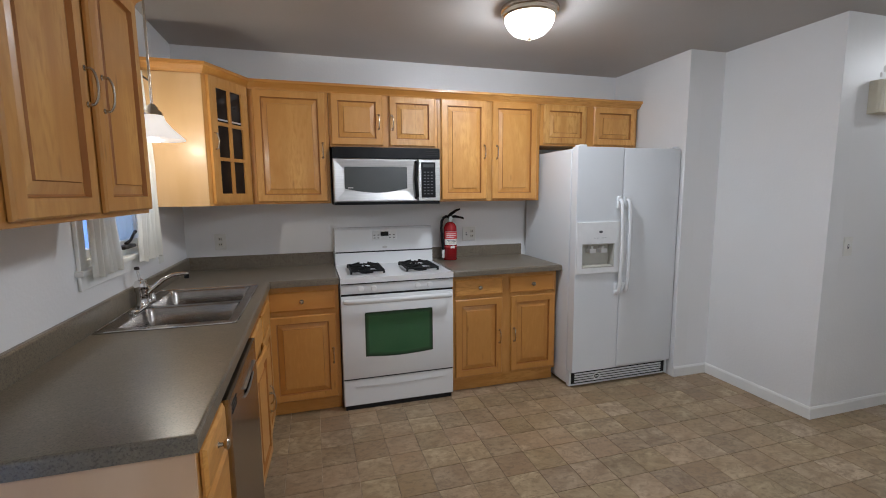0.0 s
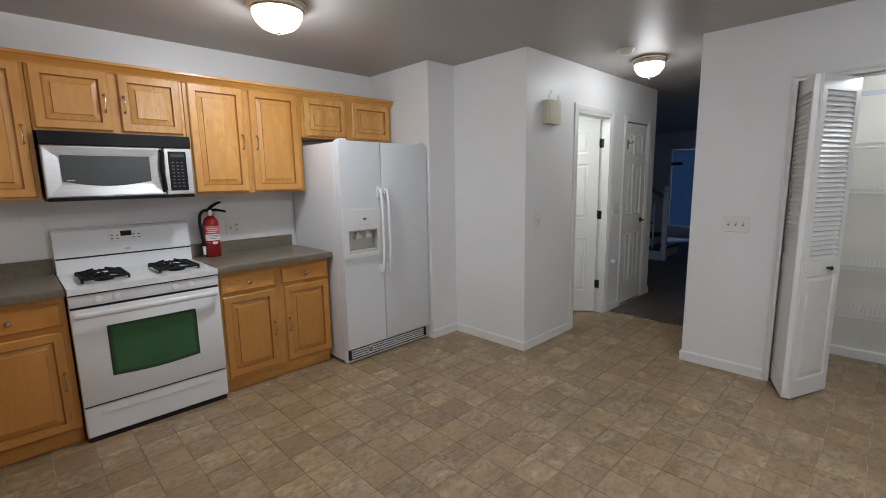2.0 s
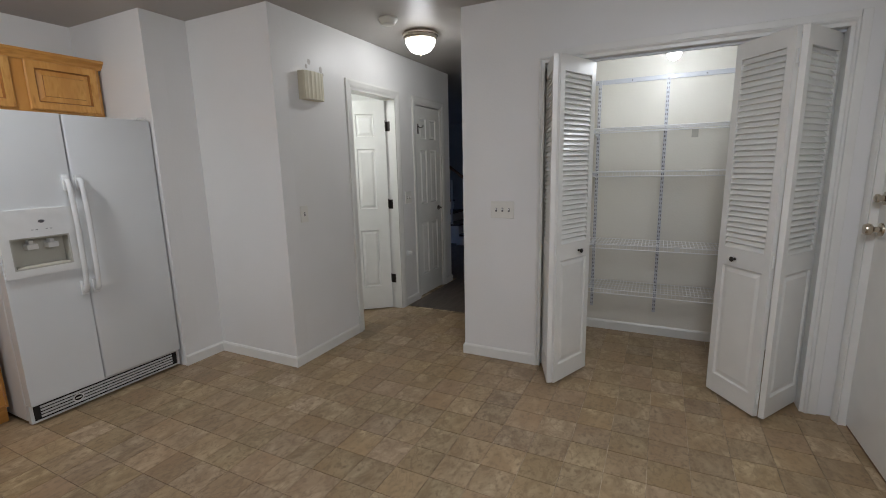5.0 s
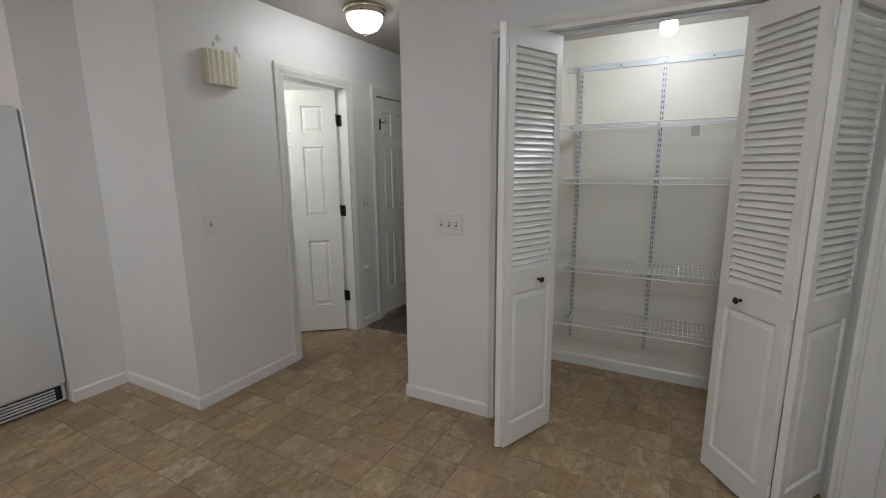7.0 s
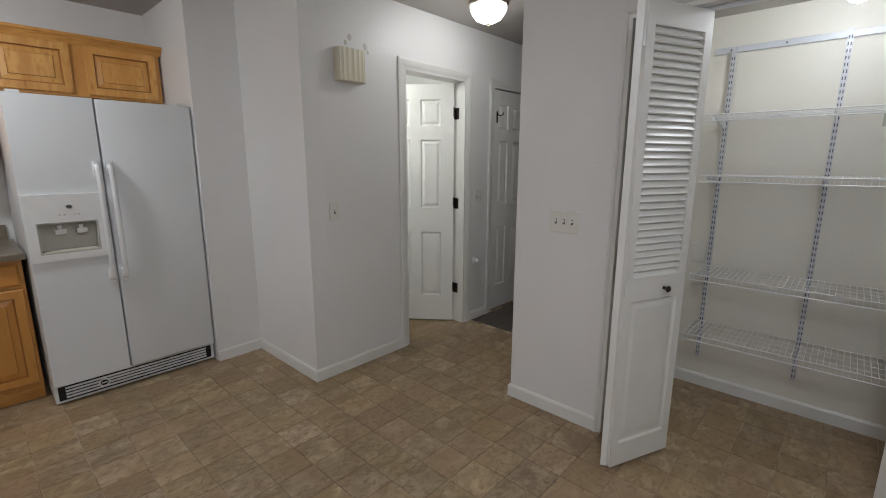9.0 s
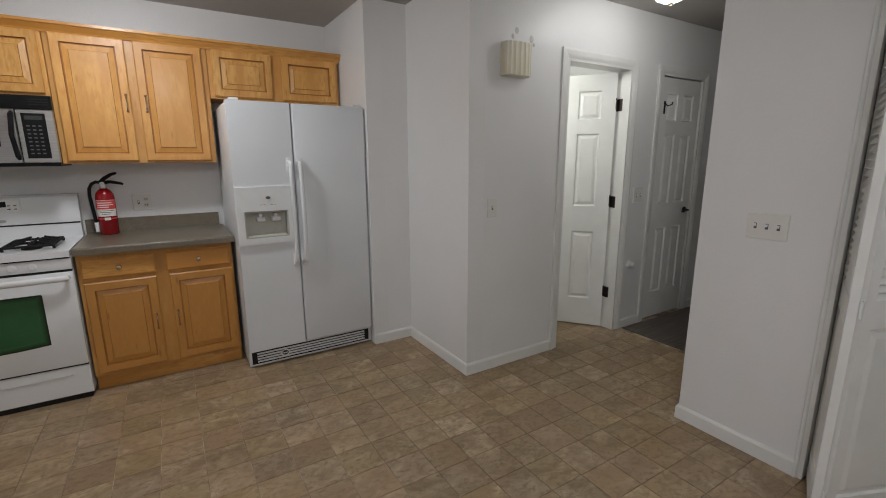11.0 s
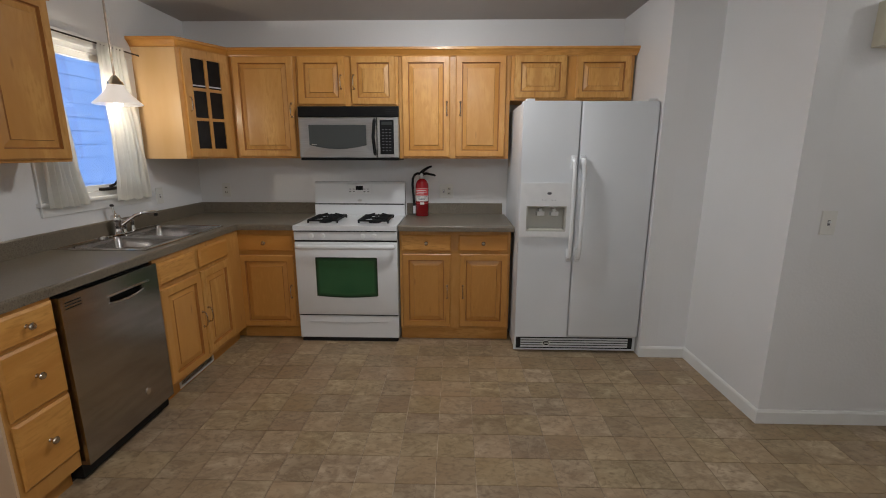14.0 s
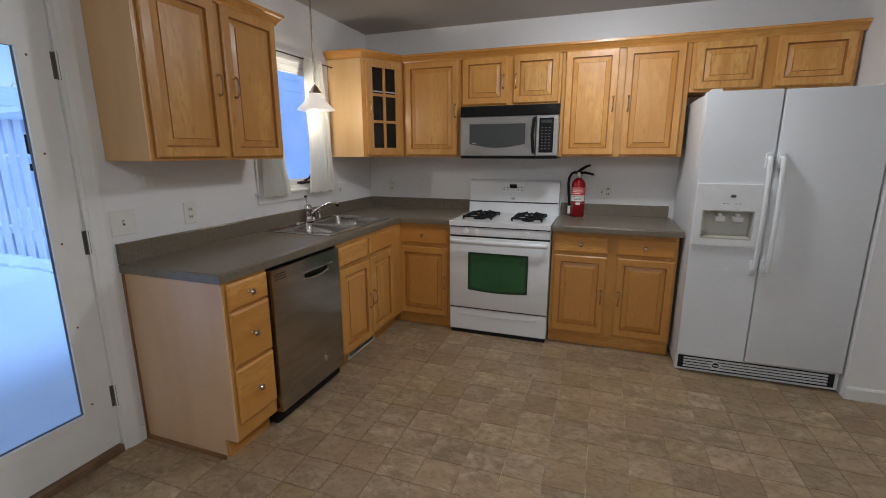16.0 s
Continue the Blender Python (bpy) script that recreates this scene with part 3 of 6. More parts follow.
# base cabinets
BZ, BD = 0.868, 0.590


def base(x, y, rz, w, label, drawers=(), doors=(), depth=BD, toe=0.075, hollow=False):
    c = thing("base_cabinet", x, y, 0, rz, label, "cabinet", "maple base cabinets")
    if hollow:
        bm = cells([0.001, 0.019, w - 0.02, w - 0.001], [-depth, -depth + 0.018, -0.03, -0.02], lambda i, j: not (i == 1 and j == 1), 0.100, BZ, lambda u, v, q: (u, v, q))
        box(0.019, w - 0.02, -depth + 0.018, -0.03, 0.100, 0.118, bm=bm)
    else:
        bm = box(0.001, w - 0.001, -depth, -0.02, 0.100, BZ)
    part("body", bm, MAPLE, c, "maple cabinet box")
    part("toe_kick", box(0.001, w - 0.001, -depth + toe - 0.016, -depth + toe, 0.0, 0.100), MAPLE_H, c, "recessed maple toe board")
    for a in drawers:
        drawer(c, *a, -depth)
    for dx, dz, dw, dh, hx, hz in doors:
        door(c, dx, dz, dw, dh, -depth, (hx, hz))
    return c


base(0.595, 0, 0, 0.462, "one-drawer maple base cabinet beside the white range", [(0.020, 0.706, 0.418, 0.128)], [(0.020, 0.104, 0.418, 0.570, 0.414, 0.39)], toe=0.055)
base(1.838, 0, 0, 0.828, "maple base cabinet with two drawers and two doors beside the refrigerator", [(0.018, 0.716, 0.368, 0.122), (0.440, 0.716, 0.368, 0.122)],
     [(0.020, 0.118, 0.362, 0.575, 0.358, 0.40), (0.452, 0.118, 0.362, 0.575, 0.476, 0.40)], toe=0.055)
dc = base(XW, -2.440, 90, 0.268, "narrow three-drawer maple base cabinet at the counter end", [(0.016, 0.735, 0.246, 0.120), (0.016, 0.464, 0.246, 0.258), (0.016, 0.178, 0.246, 0.270)])
nc = bpy.data.objects["base_cabinet"]
part("toe_kick", box(-0.060, -0.001, -0.551, -0.535, 0.0, 0.100), MAPLE_H, nc, "recessed maple toe board")
# its pale end panel with a toe notch
bm = cells([-0.590, -0.52, 0.0], [0.0, 0.1, BZ], lambda i, j: not (i == 0 and j == 0), -0.0105, 0.0, lambda u, v, w: (w, u, v))
part("end_panel", bm, MAPLE_END, dc, "pale maple veneer end panel")
bm = box(-0.024, -0.0115, -0.52, -0.002, 0.0, 0.016)
part("shoe_strip", bm, MAPLE_DARK, dc, "dark stained shoe strip")
part("scribe_strip", box(-0.017, -0.0115, -0.016, -0.002, 0.016, BZ - 0.002), MAPLE_DARK, dc, "dark stained scribe strip")
base(XW, -1.562, 90, 0.952, "maple sink base cabinet with two doors under false drawer fronts", [(0.018, 0.716, 0.352, 0.122), (0.410, 0.716, 0.352, 0.122)],
     [(0.018, 0.128, 0.352, 0.565, 0.346, 0.40), (0.410, 0.128, 0.352, 0.565, 0.434, 0.40)], hollow=True)
for o in [o for o in bpy.data.objects if o.name.startswith("knob") and o.parent.parent.name == "base_cabinet.003"]:
    bpy.data.objects.remove(o)
ajar = min((o for o in bpy.data.objects["base_cabinet.003"].children if o.name.startswith("door")), key=lambda o: o.location.x)
edge_at = Vector((0.018, -BD, ajar.location.z))
ajar.matrix_basis = Matrix.Translation(edge_at) @ pose(0, 0, 0, 0, 0, -2.8) @ Matrix.Translation(ajar.location - edge_at)
tagged(ajar, "raised-panel maple door standing slightly ajar")
v = thing("toe_vent", XW + 0.532, -1.20, 0.012, 90, "white metal floor register in the toe board of the sink cabinet", "vent")
bm = cells([-0.19, -0.175, 0.175, 0.19], [0, 0.012, 0.070, 0.082], lambda i, j: not (i == 1 and j == 1), -0.006, 0, lambda u, v, w: (u, w, v))
part("frame", bm, TRIM, v, "white metal frame")
part("backing", box(-0.175, 0.175, -0.001, 0.0, 0.012, 0.070), GAP, v, "dark duct opening")
for k in range(6):
    part("slat", box(-0.175, 0.175, -0.005, -0.002, 0.016 + k * 0.009, 0.020 + k * 0.009), STEEL, v, "thin metal slat")

# worktops with backsplash
CT0, CT1 = 0.870, 0.912


def rounded_top(bm, mat, parent):
    es = [e for e in bm.edges if all(abs(v.co.z - CT1) < 1e-4 for v in e.verts) and e.is_manifold and len([f for f in e.link_faces if abs(f.normal.z) < 0.5]) == 1]
    bmesh.ops.bevel(bm, geom=es, offset=0.010, segments=3, affect="EDGES", profile=0.5)
    return part("top", bm, mat, parent, "speckled grey-brown laminate top")


SX0, SX1, SY0, SY1 = 0.090, 0.568, -1.508, -0.735
wt = thing("worktop", 0, 0, 0, 0, "speckled grey-brown laminate worktop with the sink set in", "worktop", "worktops")
us = [XW, SX0, SX1, 0.642, 1.060]
vs = [-2.462, SY0, SY1, -0.635, -0.001]
bm = cells(us, vs, lambda i, j: not (i == 1 and j == 1) and not (i == 3 and j < 3), CT0, CT1, lambda u, v, w: (u, v, w))
bmesh.ops.recalc_face_normals(bm, faces=bm.faces)
bm.normal_update()
rounded_top(bm, COUNTER, wt)
part("backsplash", sweep([(XW + 0.001, -2.462), (XW + 0.001, -0.001), (1.058, -0.001)], [(0, CT1), (0.020, CT1), (0.020, CT1 + 0.088), (0.015, CT1 + 0.094), (0.0, CT1 + 0.094)]), COUNTER, wt, "low laminate backsplash")
wt = thing("worktop", 0, 0, 0, 0, "short speckled grey-brown laminate worktop beside the refrigerator", "worktop", "worktops")
bm = cells([1.836, 2.682], [-0.645, -0.001], lambda i, j: True, CT0, CT1, lambda u, v, w: (u, v, w))
bmesh.ops.recalc_face_normals(bm, faces=bm.faces)
bm.normal_update()
rounded_top(bm, COUNTER, wt)
part("backsplash", sweep([(1.838, -0.001), (2.655, -0.001)], [(0, CT1), (0.020, CT1), (0.020, CT1 + 0.088), (0.015, CT1 + 0.094), (0.0, CT1 + 0.094)]), COUNTER, wt, "low laminate backsplash")

# ---- refrigerator ----
f = thing("refrigerator", 2.690, -0.03, 0, 0, "white side-by-side refrigerator with an ice and water dispenser", "refrigerator")
W = 0.880
part("cabinet", box(0, W, -0.690, 0, 0.02, 1.752, 0.006), FRIDGE, f, "white textured cabinet")
part("gasket", box(0.012, W - 0.012, -0.702, -0.690, 0.13, 1.75), GAP, f, "grey door seal")
bm = cells([0, 0.045, 0.316, 0.372], [0.130, 0.905, 1.080, 1.760], lambda i, j: not (i == 1 and j == 1), -0.772, -0.702, lambda u, v, w: (u, w, v))
edge = lambda v: v.co.x < 0.001 or v.co.x > 0.371 or v.co.z < 0.131 or v.co.z > 1.759
es = [e for e in bm.edges if all(v.co.y < -0.77 and edge(v) for v in e.verts) and e.calc_face_angle(0) > 0.5]
bmesh.ops.bevel(bm, geom=es, offset=0.010, segments=3, affect="EDGES", profile=0.5)
ld = part("freezer_door", bm, FRIDGE, f, "white textured door", True)
rd = part("fridge_door", box(0.380, W, -0.772, -0.702, 0.130, 1.760, 0.012, segs=3), FRIDGE, f, "white textured door", True)
for x, p in ((0.345, ld), (0.408, rd)):
    bm = bmesh.new()
    pts = [(x, -0.772, 1.39), (x, -0.800, 1.385)] + [(x, -0.802 - 0.028 * math.cos(a), 1.055 + 0.33 * math.sin(a)) for a in [radians(d) for d in range(-80, 81, 10)][::-1]] + [(x, -0.800, 0.725), (x, -0.772, 0.72)]
    tube(pts, 0.0125, 10, bm)
    bmesh.ops.scale(bm, vec=(1.15, 1, 1), verts=bm.verts, space=Matrix.Translation((-x, 0, 0)))
    box(x - 0.017, x + 0.017, -0.790, -0.771, 1.325, 1.415, 0.005, bm)
    box(x - 0.017, x + 0.017, -0.790, -0.771, 0.695, 0.785, 0.005, bm)
    part("handle", bm, APPLIANCE, p, "long white bowed handle", True)
bm = cells([0.004, 0.045, 0.316, 0.366], [0.865, 0.905, 1.080, 1.235], lambda i, j: not (i == 1 and j == 1), -0.786, -0.771, lambda u, v, w: (u, w, v))
dp = part("dispenser_panel", bm, WHITE_PLASTIC, ld, "white plastic dispenser surround")
bm = cells([0.0455, 0.053, 0.308, 0.3155], [0.9055, 0.913, 1.072, 1.0795], lambda i, j: i != 1 or j != 1, -0.784, -0.715, lambda u, v, w: (u, w, v))
box(0.0535, 0.3075, -0.720, -0.7155, 0.9135, 1.0715, bm=bm)
rc = part("recess", bm, RECESS, dp, "cream dispenser recess")
for x in (0.120, 0.215):
    bm = box(x, x + 0.052, -0.768, -0.7205, 1.010, 1.040, 0.004)
    box(x + 0.014, x + 0.034, -0.760, -0.7205, 1.040, 1.060, 0.002, bm)
    part("paddle", bm, WHITE_PLASTIC, dp, "small white dispenser paddle")
part("dispenser_grille", box(0.060, 0.300, -0.782, -0.7205, 0.9135, 0.9195), CREAM, dp, "drip tray edge")
bm = lathe([(0.015, 0), (0.015, 0.003), (0.0, 0.003)], 20, pose(0.195, -0.786, 1.165, 90) @ Matrix.Diagonal((1, 0.6, 1, 1)))
part("badge", bm, INK, dp, "small oval badge")
for x in (0.145, 0.165, 0.21, 0.23):
    part("button", box(x, x + 0.010, -0.7868, -0.786, 1.119, 1.122), INK, dp, "small grey button mark")
g = part("grille_frame", cells([0.0, 0.016, W - 0.016, W], [0.012, 0.022, 0.112, 0.122], lambda i, j: not (i == 1 and j == 1), -0.735, -0.700, lambda u, v, w: (u, w, v)), FRIDGE, f, "white toe grille frame")
part("grille_backing", box(0.016, W - 0.016, -0.7290, -0.702, 0.022, 0.112), GAP, g, "dark space behind the grille")
for k in range(4):
    part("slat", box(0.05, W - 0.05, -0.7345, -0.7285, 0.0330 + 0.0190 * k, 0.0435 + 0.0190 * k), FRIDGE, g, "white grille slat")
part("grille_knob", lathe([(0.030, 0), (0.030, 0.006), (0.022, 0.006), (0.022, 0.003), (0, 0.003)], 20, pose(0.235, -0.735, 0.066, 90) @ Matrix.Diagonal((1, 0.8, 1, 1))), WHITE_PLASTIC, g, "oval filter knob")
part("knob_recess", lathe([(0.021, 0), (0.021, 0.0010), (0, 0.0010)], 20, pose(0.235, -0.7382, 0.066, 90) @ Matrix.Diagonal((1, 0.8, 1, 1))), GAP, g, "dark recess of the filter knob")
part("knob_bar", box(0.219, 0.251, -0.7415, -0.7394, 0.062, 0.070, 0.0008), WHITE_PLASTIC, g, "white grip bar")
for x in (0.02, W - 0.075):
    part("hinge_cover", box(x, x + 0.055, -0.765, -0.700, 1.7605, 1.775, 0.004), WHITE_PLASTIC, f, "white hinge cover")

# ---- range ----
s = thing("range", 1.066, -0.008, 0, 0, "white freestanding gas range with a green-tinted oven window", "stove")
W = 0.762
part("body", box(0.0, W, -0.605, -0.01, 0.03, 0.885), APPLIANCE, s, "white enamel body")
part("foot_space", box(0.01, W - 0.01, -0.618, -0.05, 0.0, 0.0295), GAP, s, "dark space under the range")
part("drawer", rings([(0, -0.605), (0, -0.625), (0.006, -0.632), (0.008, -0.632)], W, 0.180, 0, 0.032), APPLIANCE, s, "white storage drawer")
pts = [(0.075, 0.176), (0.687, 0.176)] + [(0.687 - 0.612 * k / 16, 0.166 - 0.008 * math.sin(math.pi * k / 16)) for k in range(17)]
bm = bmesh.new()
front, back = [bm.verts.new((0.381 + (a - 0.381) * 0.985, -0.6375, b)) for a, b in pts], [bm.verts.new((a, -0.6315, b - 0.004)) for a, b in pts]
bm.faces.new(front), bm.faces.new(back[::-1])
for j in range(len(pts)):
    bm.faces.new([front[j], front[(j + 1) % len(pts)], back[(j + 1) % len(pts)], back[j]])
part("drawer_lip", bm, APPLIANCE, s, "raised drawer grip")
od = part("oven_door", box(0.0, W, -0.640, -0.606, 0.222, 0.786, 0.007), APPLIANCE, s, "white oven door", True)
for k, (name, mat, text) in enumerate((("window_band", OVEN_BAND, "dark printed border of the oven glass"), ("window_band", OVEN_STEPS[0], "dark green printed border"),
                                       ("window_band", OVEN_STEPS[1], "green printed border"), ("window_band", OVEN_STEPS[2], "green printed border"), ("window", OVEN_GLASS, "green-tinted oven glass"))):
    e = 0.0085 * k
    xa, xb, za, zb = 0.150 + e, 0.612 - e, 0.372 + e, 0.672 - e
    pts = [(xa + 0.006, zb), (xb - 0.006, zb), (xb, zb - 0.006), (xb, za)] + [(xb - (xb - xa) * j / 14, za - 0.013 * math.sin(math.pi * j / 14)) for j in range(1, 15)] + [(xa, zb - 0.006)]
    bm = bmesh.new()
    front, back = [bm.verts.new((a, -0.6412 - 0.0005 * k, b)) for a, b in pts], [bm.verts.new((a, -0.6405, b)) for a, b in pts]
    bm.faces.new(front), bm.faces.new(back[::-1])
    for j in range(len(pts)):
        bm.faces.new([front[j], front[(j + 1) % len(pts)], back[(j + 1) % len(pts)], back[j]])
    part(name, bm, mat, od, text)
bm = bmesh.new()
tube([(0.03, -0.640, 0.755), (0.03, -0.672, 0.757), (0.05, -0.684, 0.757), (0.38, -0.690, 0.757), (0.71, -0.684, 0.757), (0.732, -0.672, 0.757), (0.732, -0.640, 0.755)], [0.012, 0.0125, 0.013, 0.013, 0.013, 0.0125, 0.012], 12, bm)
bmesh.ops.scale(bm, vec=(1.015, 0.9, 1.35), verts=bm.verts, space=Matrix.Translation((-0.381, 0.640, -0.757)))
part("handle", bm, APPLIANCE, od, "white bar handle", True)
for z0, z1 in ((0.2125, 0.2215), (0.7865, 0.7995), (0.8655, 0.8725)):
    part("seam", box(0.004, W - 0.004, -0.628 if z0 < 0.8 else -0.6465, -0.6065, z0, z1), GAP, s, "dark seam between the panels")
cp = part("control_panel", box(0.0, W, -0.640, -0.600, 0.800, 0.865, 0.006), APPLIANCE, s, "white front knob panel", True)
for x in (0.13, 0.215, 0.51, 0.595):
    part("burner_knob", lathe([(0.021, 0), (0.020, 0.003), (0.016, 0.005), (0.015, 0.010), (0.0, 0.011)], 18, pose(x, -0.640, 0.833, 90)), WHITE_PLASTIC, cp, "white round burner knob", True)
bm = cells([0.0, 0.008, W - 0.008, W], [-0.650, -0.642, -0.09, -0.08], lambda i, j: True, 0.873, 0.908, lambda u, v, w: (u, v, w))
bmesh.ops.recalc_face_normals(bm, faces=bm.faces)
tp = part("cooktop", bm, APPLIANCE, s, "white enamel cooktop")
for cx in (0.190, 0.572):
    g = bmesh.new()
    y0, y1, hw = -0.535, -0.245, 0.110
    for x in (cx - hw, cx + hw):
        tube([(x, y0, 0.912), (x, y0, 0.932), (x, y1, 0.932), (x, y1, 0.912)], 0.008, 6, g)
    for y in (y0, (y0 + y1) / 2, y1):
        tube([(cx - hw, y, 0.932), (cx + hw, y, 0.932)], 0.008, 6, g)
    for y in ((3 * y0 + y1) / 4, (y0 + 3 * y1) / 4):
        for dx, dy in ((1, 0), (-1, 0), (0, 1), (0, -1)):
            tube([(cx + dx * hw, y + dy * 0.072, 0.930), (cx + dx * 0.026, y + dy * 0.026, 0.944)], 0.0075, 6, g)
        for dx, dy in ((1, 1), (-1, 1), (1, -1), (-1, -1)):
            tube([(cx + dx * hw * 0.9, y + dy * 0.062, 0.930), (cx + dx * 0.03, y + dy * 0.03, 0.952)], 0.0065, 6, g)
    part("grate", g, IRON, tp, "black cast iron grate", True)
    for y in ((3 * y0 + y1) / 4, (y0 + 3 * y1) / 4):
        part("burner", lathe([(0.048, 0.908), (0.046, 0.914), (0.034, 0.916), (0.034, 0.924), (0.0, 0.926)], 18, pose(cx, y, 0)), IRON, tp, "round black burner cap", True)
bm = bmesh.new()
prof = [(-0.012, 0.908), (-0.095, 0.908), (-0.095, 1.000), (-0.085, 1.004), (-0.085, 1.012), (-0.072, 1.175), (-0.055, 1.190), (-0.012, 1.190)]
for x in (0.0, W):
    [bm.verts.new((x, a, b)) for a, b in prof]
bm.verts.ensure_lookup_table()
n = len(prof)
for k in range(n):
    bm.faces.new([bm.verts[k], bm.verts[(k + 1) % n], bm.verts[n + (k + 1) % n], bm.verts[n + k]])
bm.faces.new(bm.verts[:n]), bm.faces.new(bm.verts[n:])
bk = part("backguard", bm, APPLIANCE, s, "white backguard with the clock")
part("backguard_groove", box(0.003, W - 0.003, -0.0962, -0.084, 1.0005, 1.009), GAP, bk, "black trim line")
bm = rings([(0, -0.0765), (0, -0.082), (0.003, -0.084), (0.004, -0.084)], 0.190, 0.078, 0.286, 1.090)
part("clock_panel", bm, WHITE_PLASTIC, bk, "light grey control pad")
part("clock", rings([(0, -0.084), (0, -0.0855), (0.002, -0.086), (0.003, -0.086)], 0.062, 0.034, 0.350, 1.122), BLACK, bk, "small dark clock display")
for k in range(6):
    for j in range(2):
        if k not in (2, 3):
            part("button", box(0.296 + 0.030 * k, 0.310 + 0.030 * k, -0.0865, -0.084, 1.105 + 0.022 * j, 1.111 + 0.022 * j), INK, bk, "tiny grey button")
part("badge", lathe([(0.020, 0), (0.018, 0.003), (0, 0.003)], 16, pose(0.381, -0.084, 1.035, 90) @ Matrix.Diagonal((1, 0.5, 1, 1))), STEEL, bk, "small oval metal badge")

# ---- microwave ----
m = thing("microwave", 1.060, 0, 1.372, 0, "stainless over-range microwave with black trim under the maple cabinet", "microwave")
W, D = 0.762, -0.375
part("body", box(0.002, W - 0.002, D + 0.03, -0.002, 0.018, 0.399), BLACK, m, "black metal body")
part("underside", box(0.004, W - 0.004, D + 0.01, -0.004, 0.0, 0.018), BLACK, m, "black underside lip")
v = part("top_vent", box(0.0, W, D + 0.006, D + 0.03, 0.322, 0.398, 0.004), BLACK, m, "glossy black vent strip")
for k in range(3):
    part("vent_slot", box(W - 0.10, W - 0.015, D + 0.003, D + 0.006, 0.345 + k * 0.014, 0.350 + k * 0.014), GAP, v, "dark vent slot")
bm = rings([(0, D + 0.03), (0, D + 0.006), (0.006, D), (0.012, D), (0.075, D + 0.006)], 0.590, 0.300, 0.0, 0.020)
dd = part("door", bm, STEEL, m, "brushed steel door with bevelled sides")
bm = bmesh.new()
pts = [(0.078, 0.262), (0.515, 0.262), (0.515, 0.112)] + [(0.515 - 0.437 * k / 14, 0.112 - 0.028 * math.sin(math.pi * k / 14)) for k in range(1, 15)]
bm.faces.new([bm.verts.new((a, D - 0.0005, b)) for a, b in pts])
part("window", bm, DARK_GLASS, dd, "smoked glass window")
part("logo", box(0.098, 0.135, D - 0.0015, D - 0.0006, 0.116, 0.121), STEEL, dd, "small pale mark")
bm = tube([(0.580, D, 0.300), (0.583, D - 0.026, 0.290), (0.572, D - 0.032, 0.175), (0.583, D - 0.026, 0.055), (0.580, D, 0.045)], [0.010, 0.013, 0.012, 0.013, 0.010], 10)
part("handle", bm, BLACK, dd, "black curved handle", True)
cp = part("control_side", rings([(0, D + 0.03), (0, D + 0.006), (0.005, D), (0.006, D)], 0.165, 0.300, 0.597, 0.020), STEEL, m, "brushed steel control side")
part("keypad", rings([(0, D), (0, D - 0.003), (0.004, D - 0.005), (0.005, D - 0.005)], 0.105, 0.252, 0.620, 0.046), BLACK, cp, "glossy black keypad")
part("display", box(0.634, 0.712, D - 0.0062, D - 0.005, 0.262, 0.284), DARK_GLASS, cp, "grey display")
for r in range(8):
    for k in range(3):
        part("key", box(0.637 + k * 0.026, 0.651 + k * 0.026, D - 0.006, D - 0.005, 0.070 + r * 0.022, 0.077 + r * 0.022), INK, cp, "small grey key mark")

# ---- dishwasher ----
d = thing("dishwasher", XW, -2.166, 0, 90, "dark stainless dishwasher with a pocket handle under the worktop", "dishwasher")
W = 0.598
part("tub", box(0.003, W - 0.003, -0.580, -0.03, 0.02, 0.860), BLACK, d, "black tub")
part("toe_panel", box(0.005, W - 0.005, -0.520, -0.510, 0.0, 0.115), GAP, d, "black toe panel")
bm = cells([0.004, 0.255, 0.265, 0.46, 0.47, W - 0.004], [0.090, 0.745, 0.775, 0.780, 0.855], lambda i, j: not (i in (1, 2, 3) and j in (1, 2)), -0.618, -0.580, lambda u, v, w: (u, w, v))
fr = part("front_panel", bm, STEEL_DARK, d, "dark brushed steel front")
bm = box(0.256, 0.469, -0.590, -0.581, 0.745, 0.780)
part("pocket", bm, BLACK, fr, "dark pocket of the handle")
bm = bmesh.new()
vs0 = [(0.250 + 0.225 * k / 10, 0.752 - 0.014 * math.sin(math.pi * k / 10)) for k in range(11)]
tube([(a, -0.620, b) for a, b in vs0], 0.004, 6, bm)
box(0.245, 0.520, -0.626, -0.617, 0.779, 0.786, 0.002, bm)
part("pocket_rim", bm, STEEL, fr, "bright curved pocket rim")
for k in range(3):
    part("vent_slot", box(0.025, 0.105, -0.6195, -0.617, 0.800 + k * 0.013, 0.804 + k * 0.013), GAP, fr, "thin vent slot")
part("badge", lathe([(0.018, 0), (0.018, 0.003), (0.012, 0.004), (0, 0.004)], 18, pose(0.405, -0.618, 0.215, 90)), CHROME, fr, "round chrome badge")

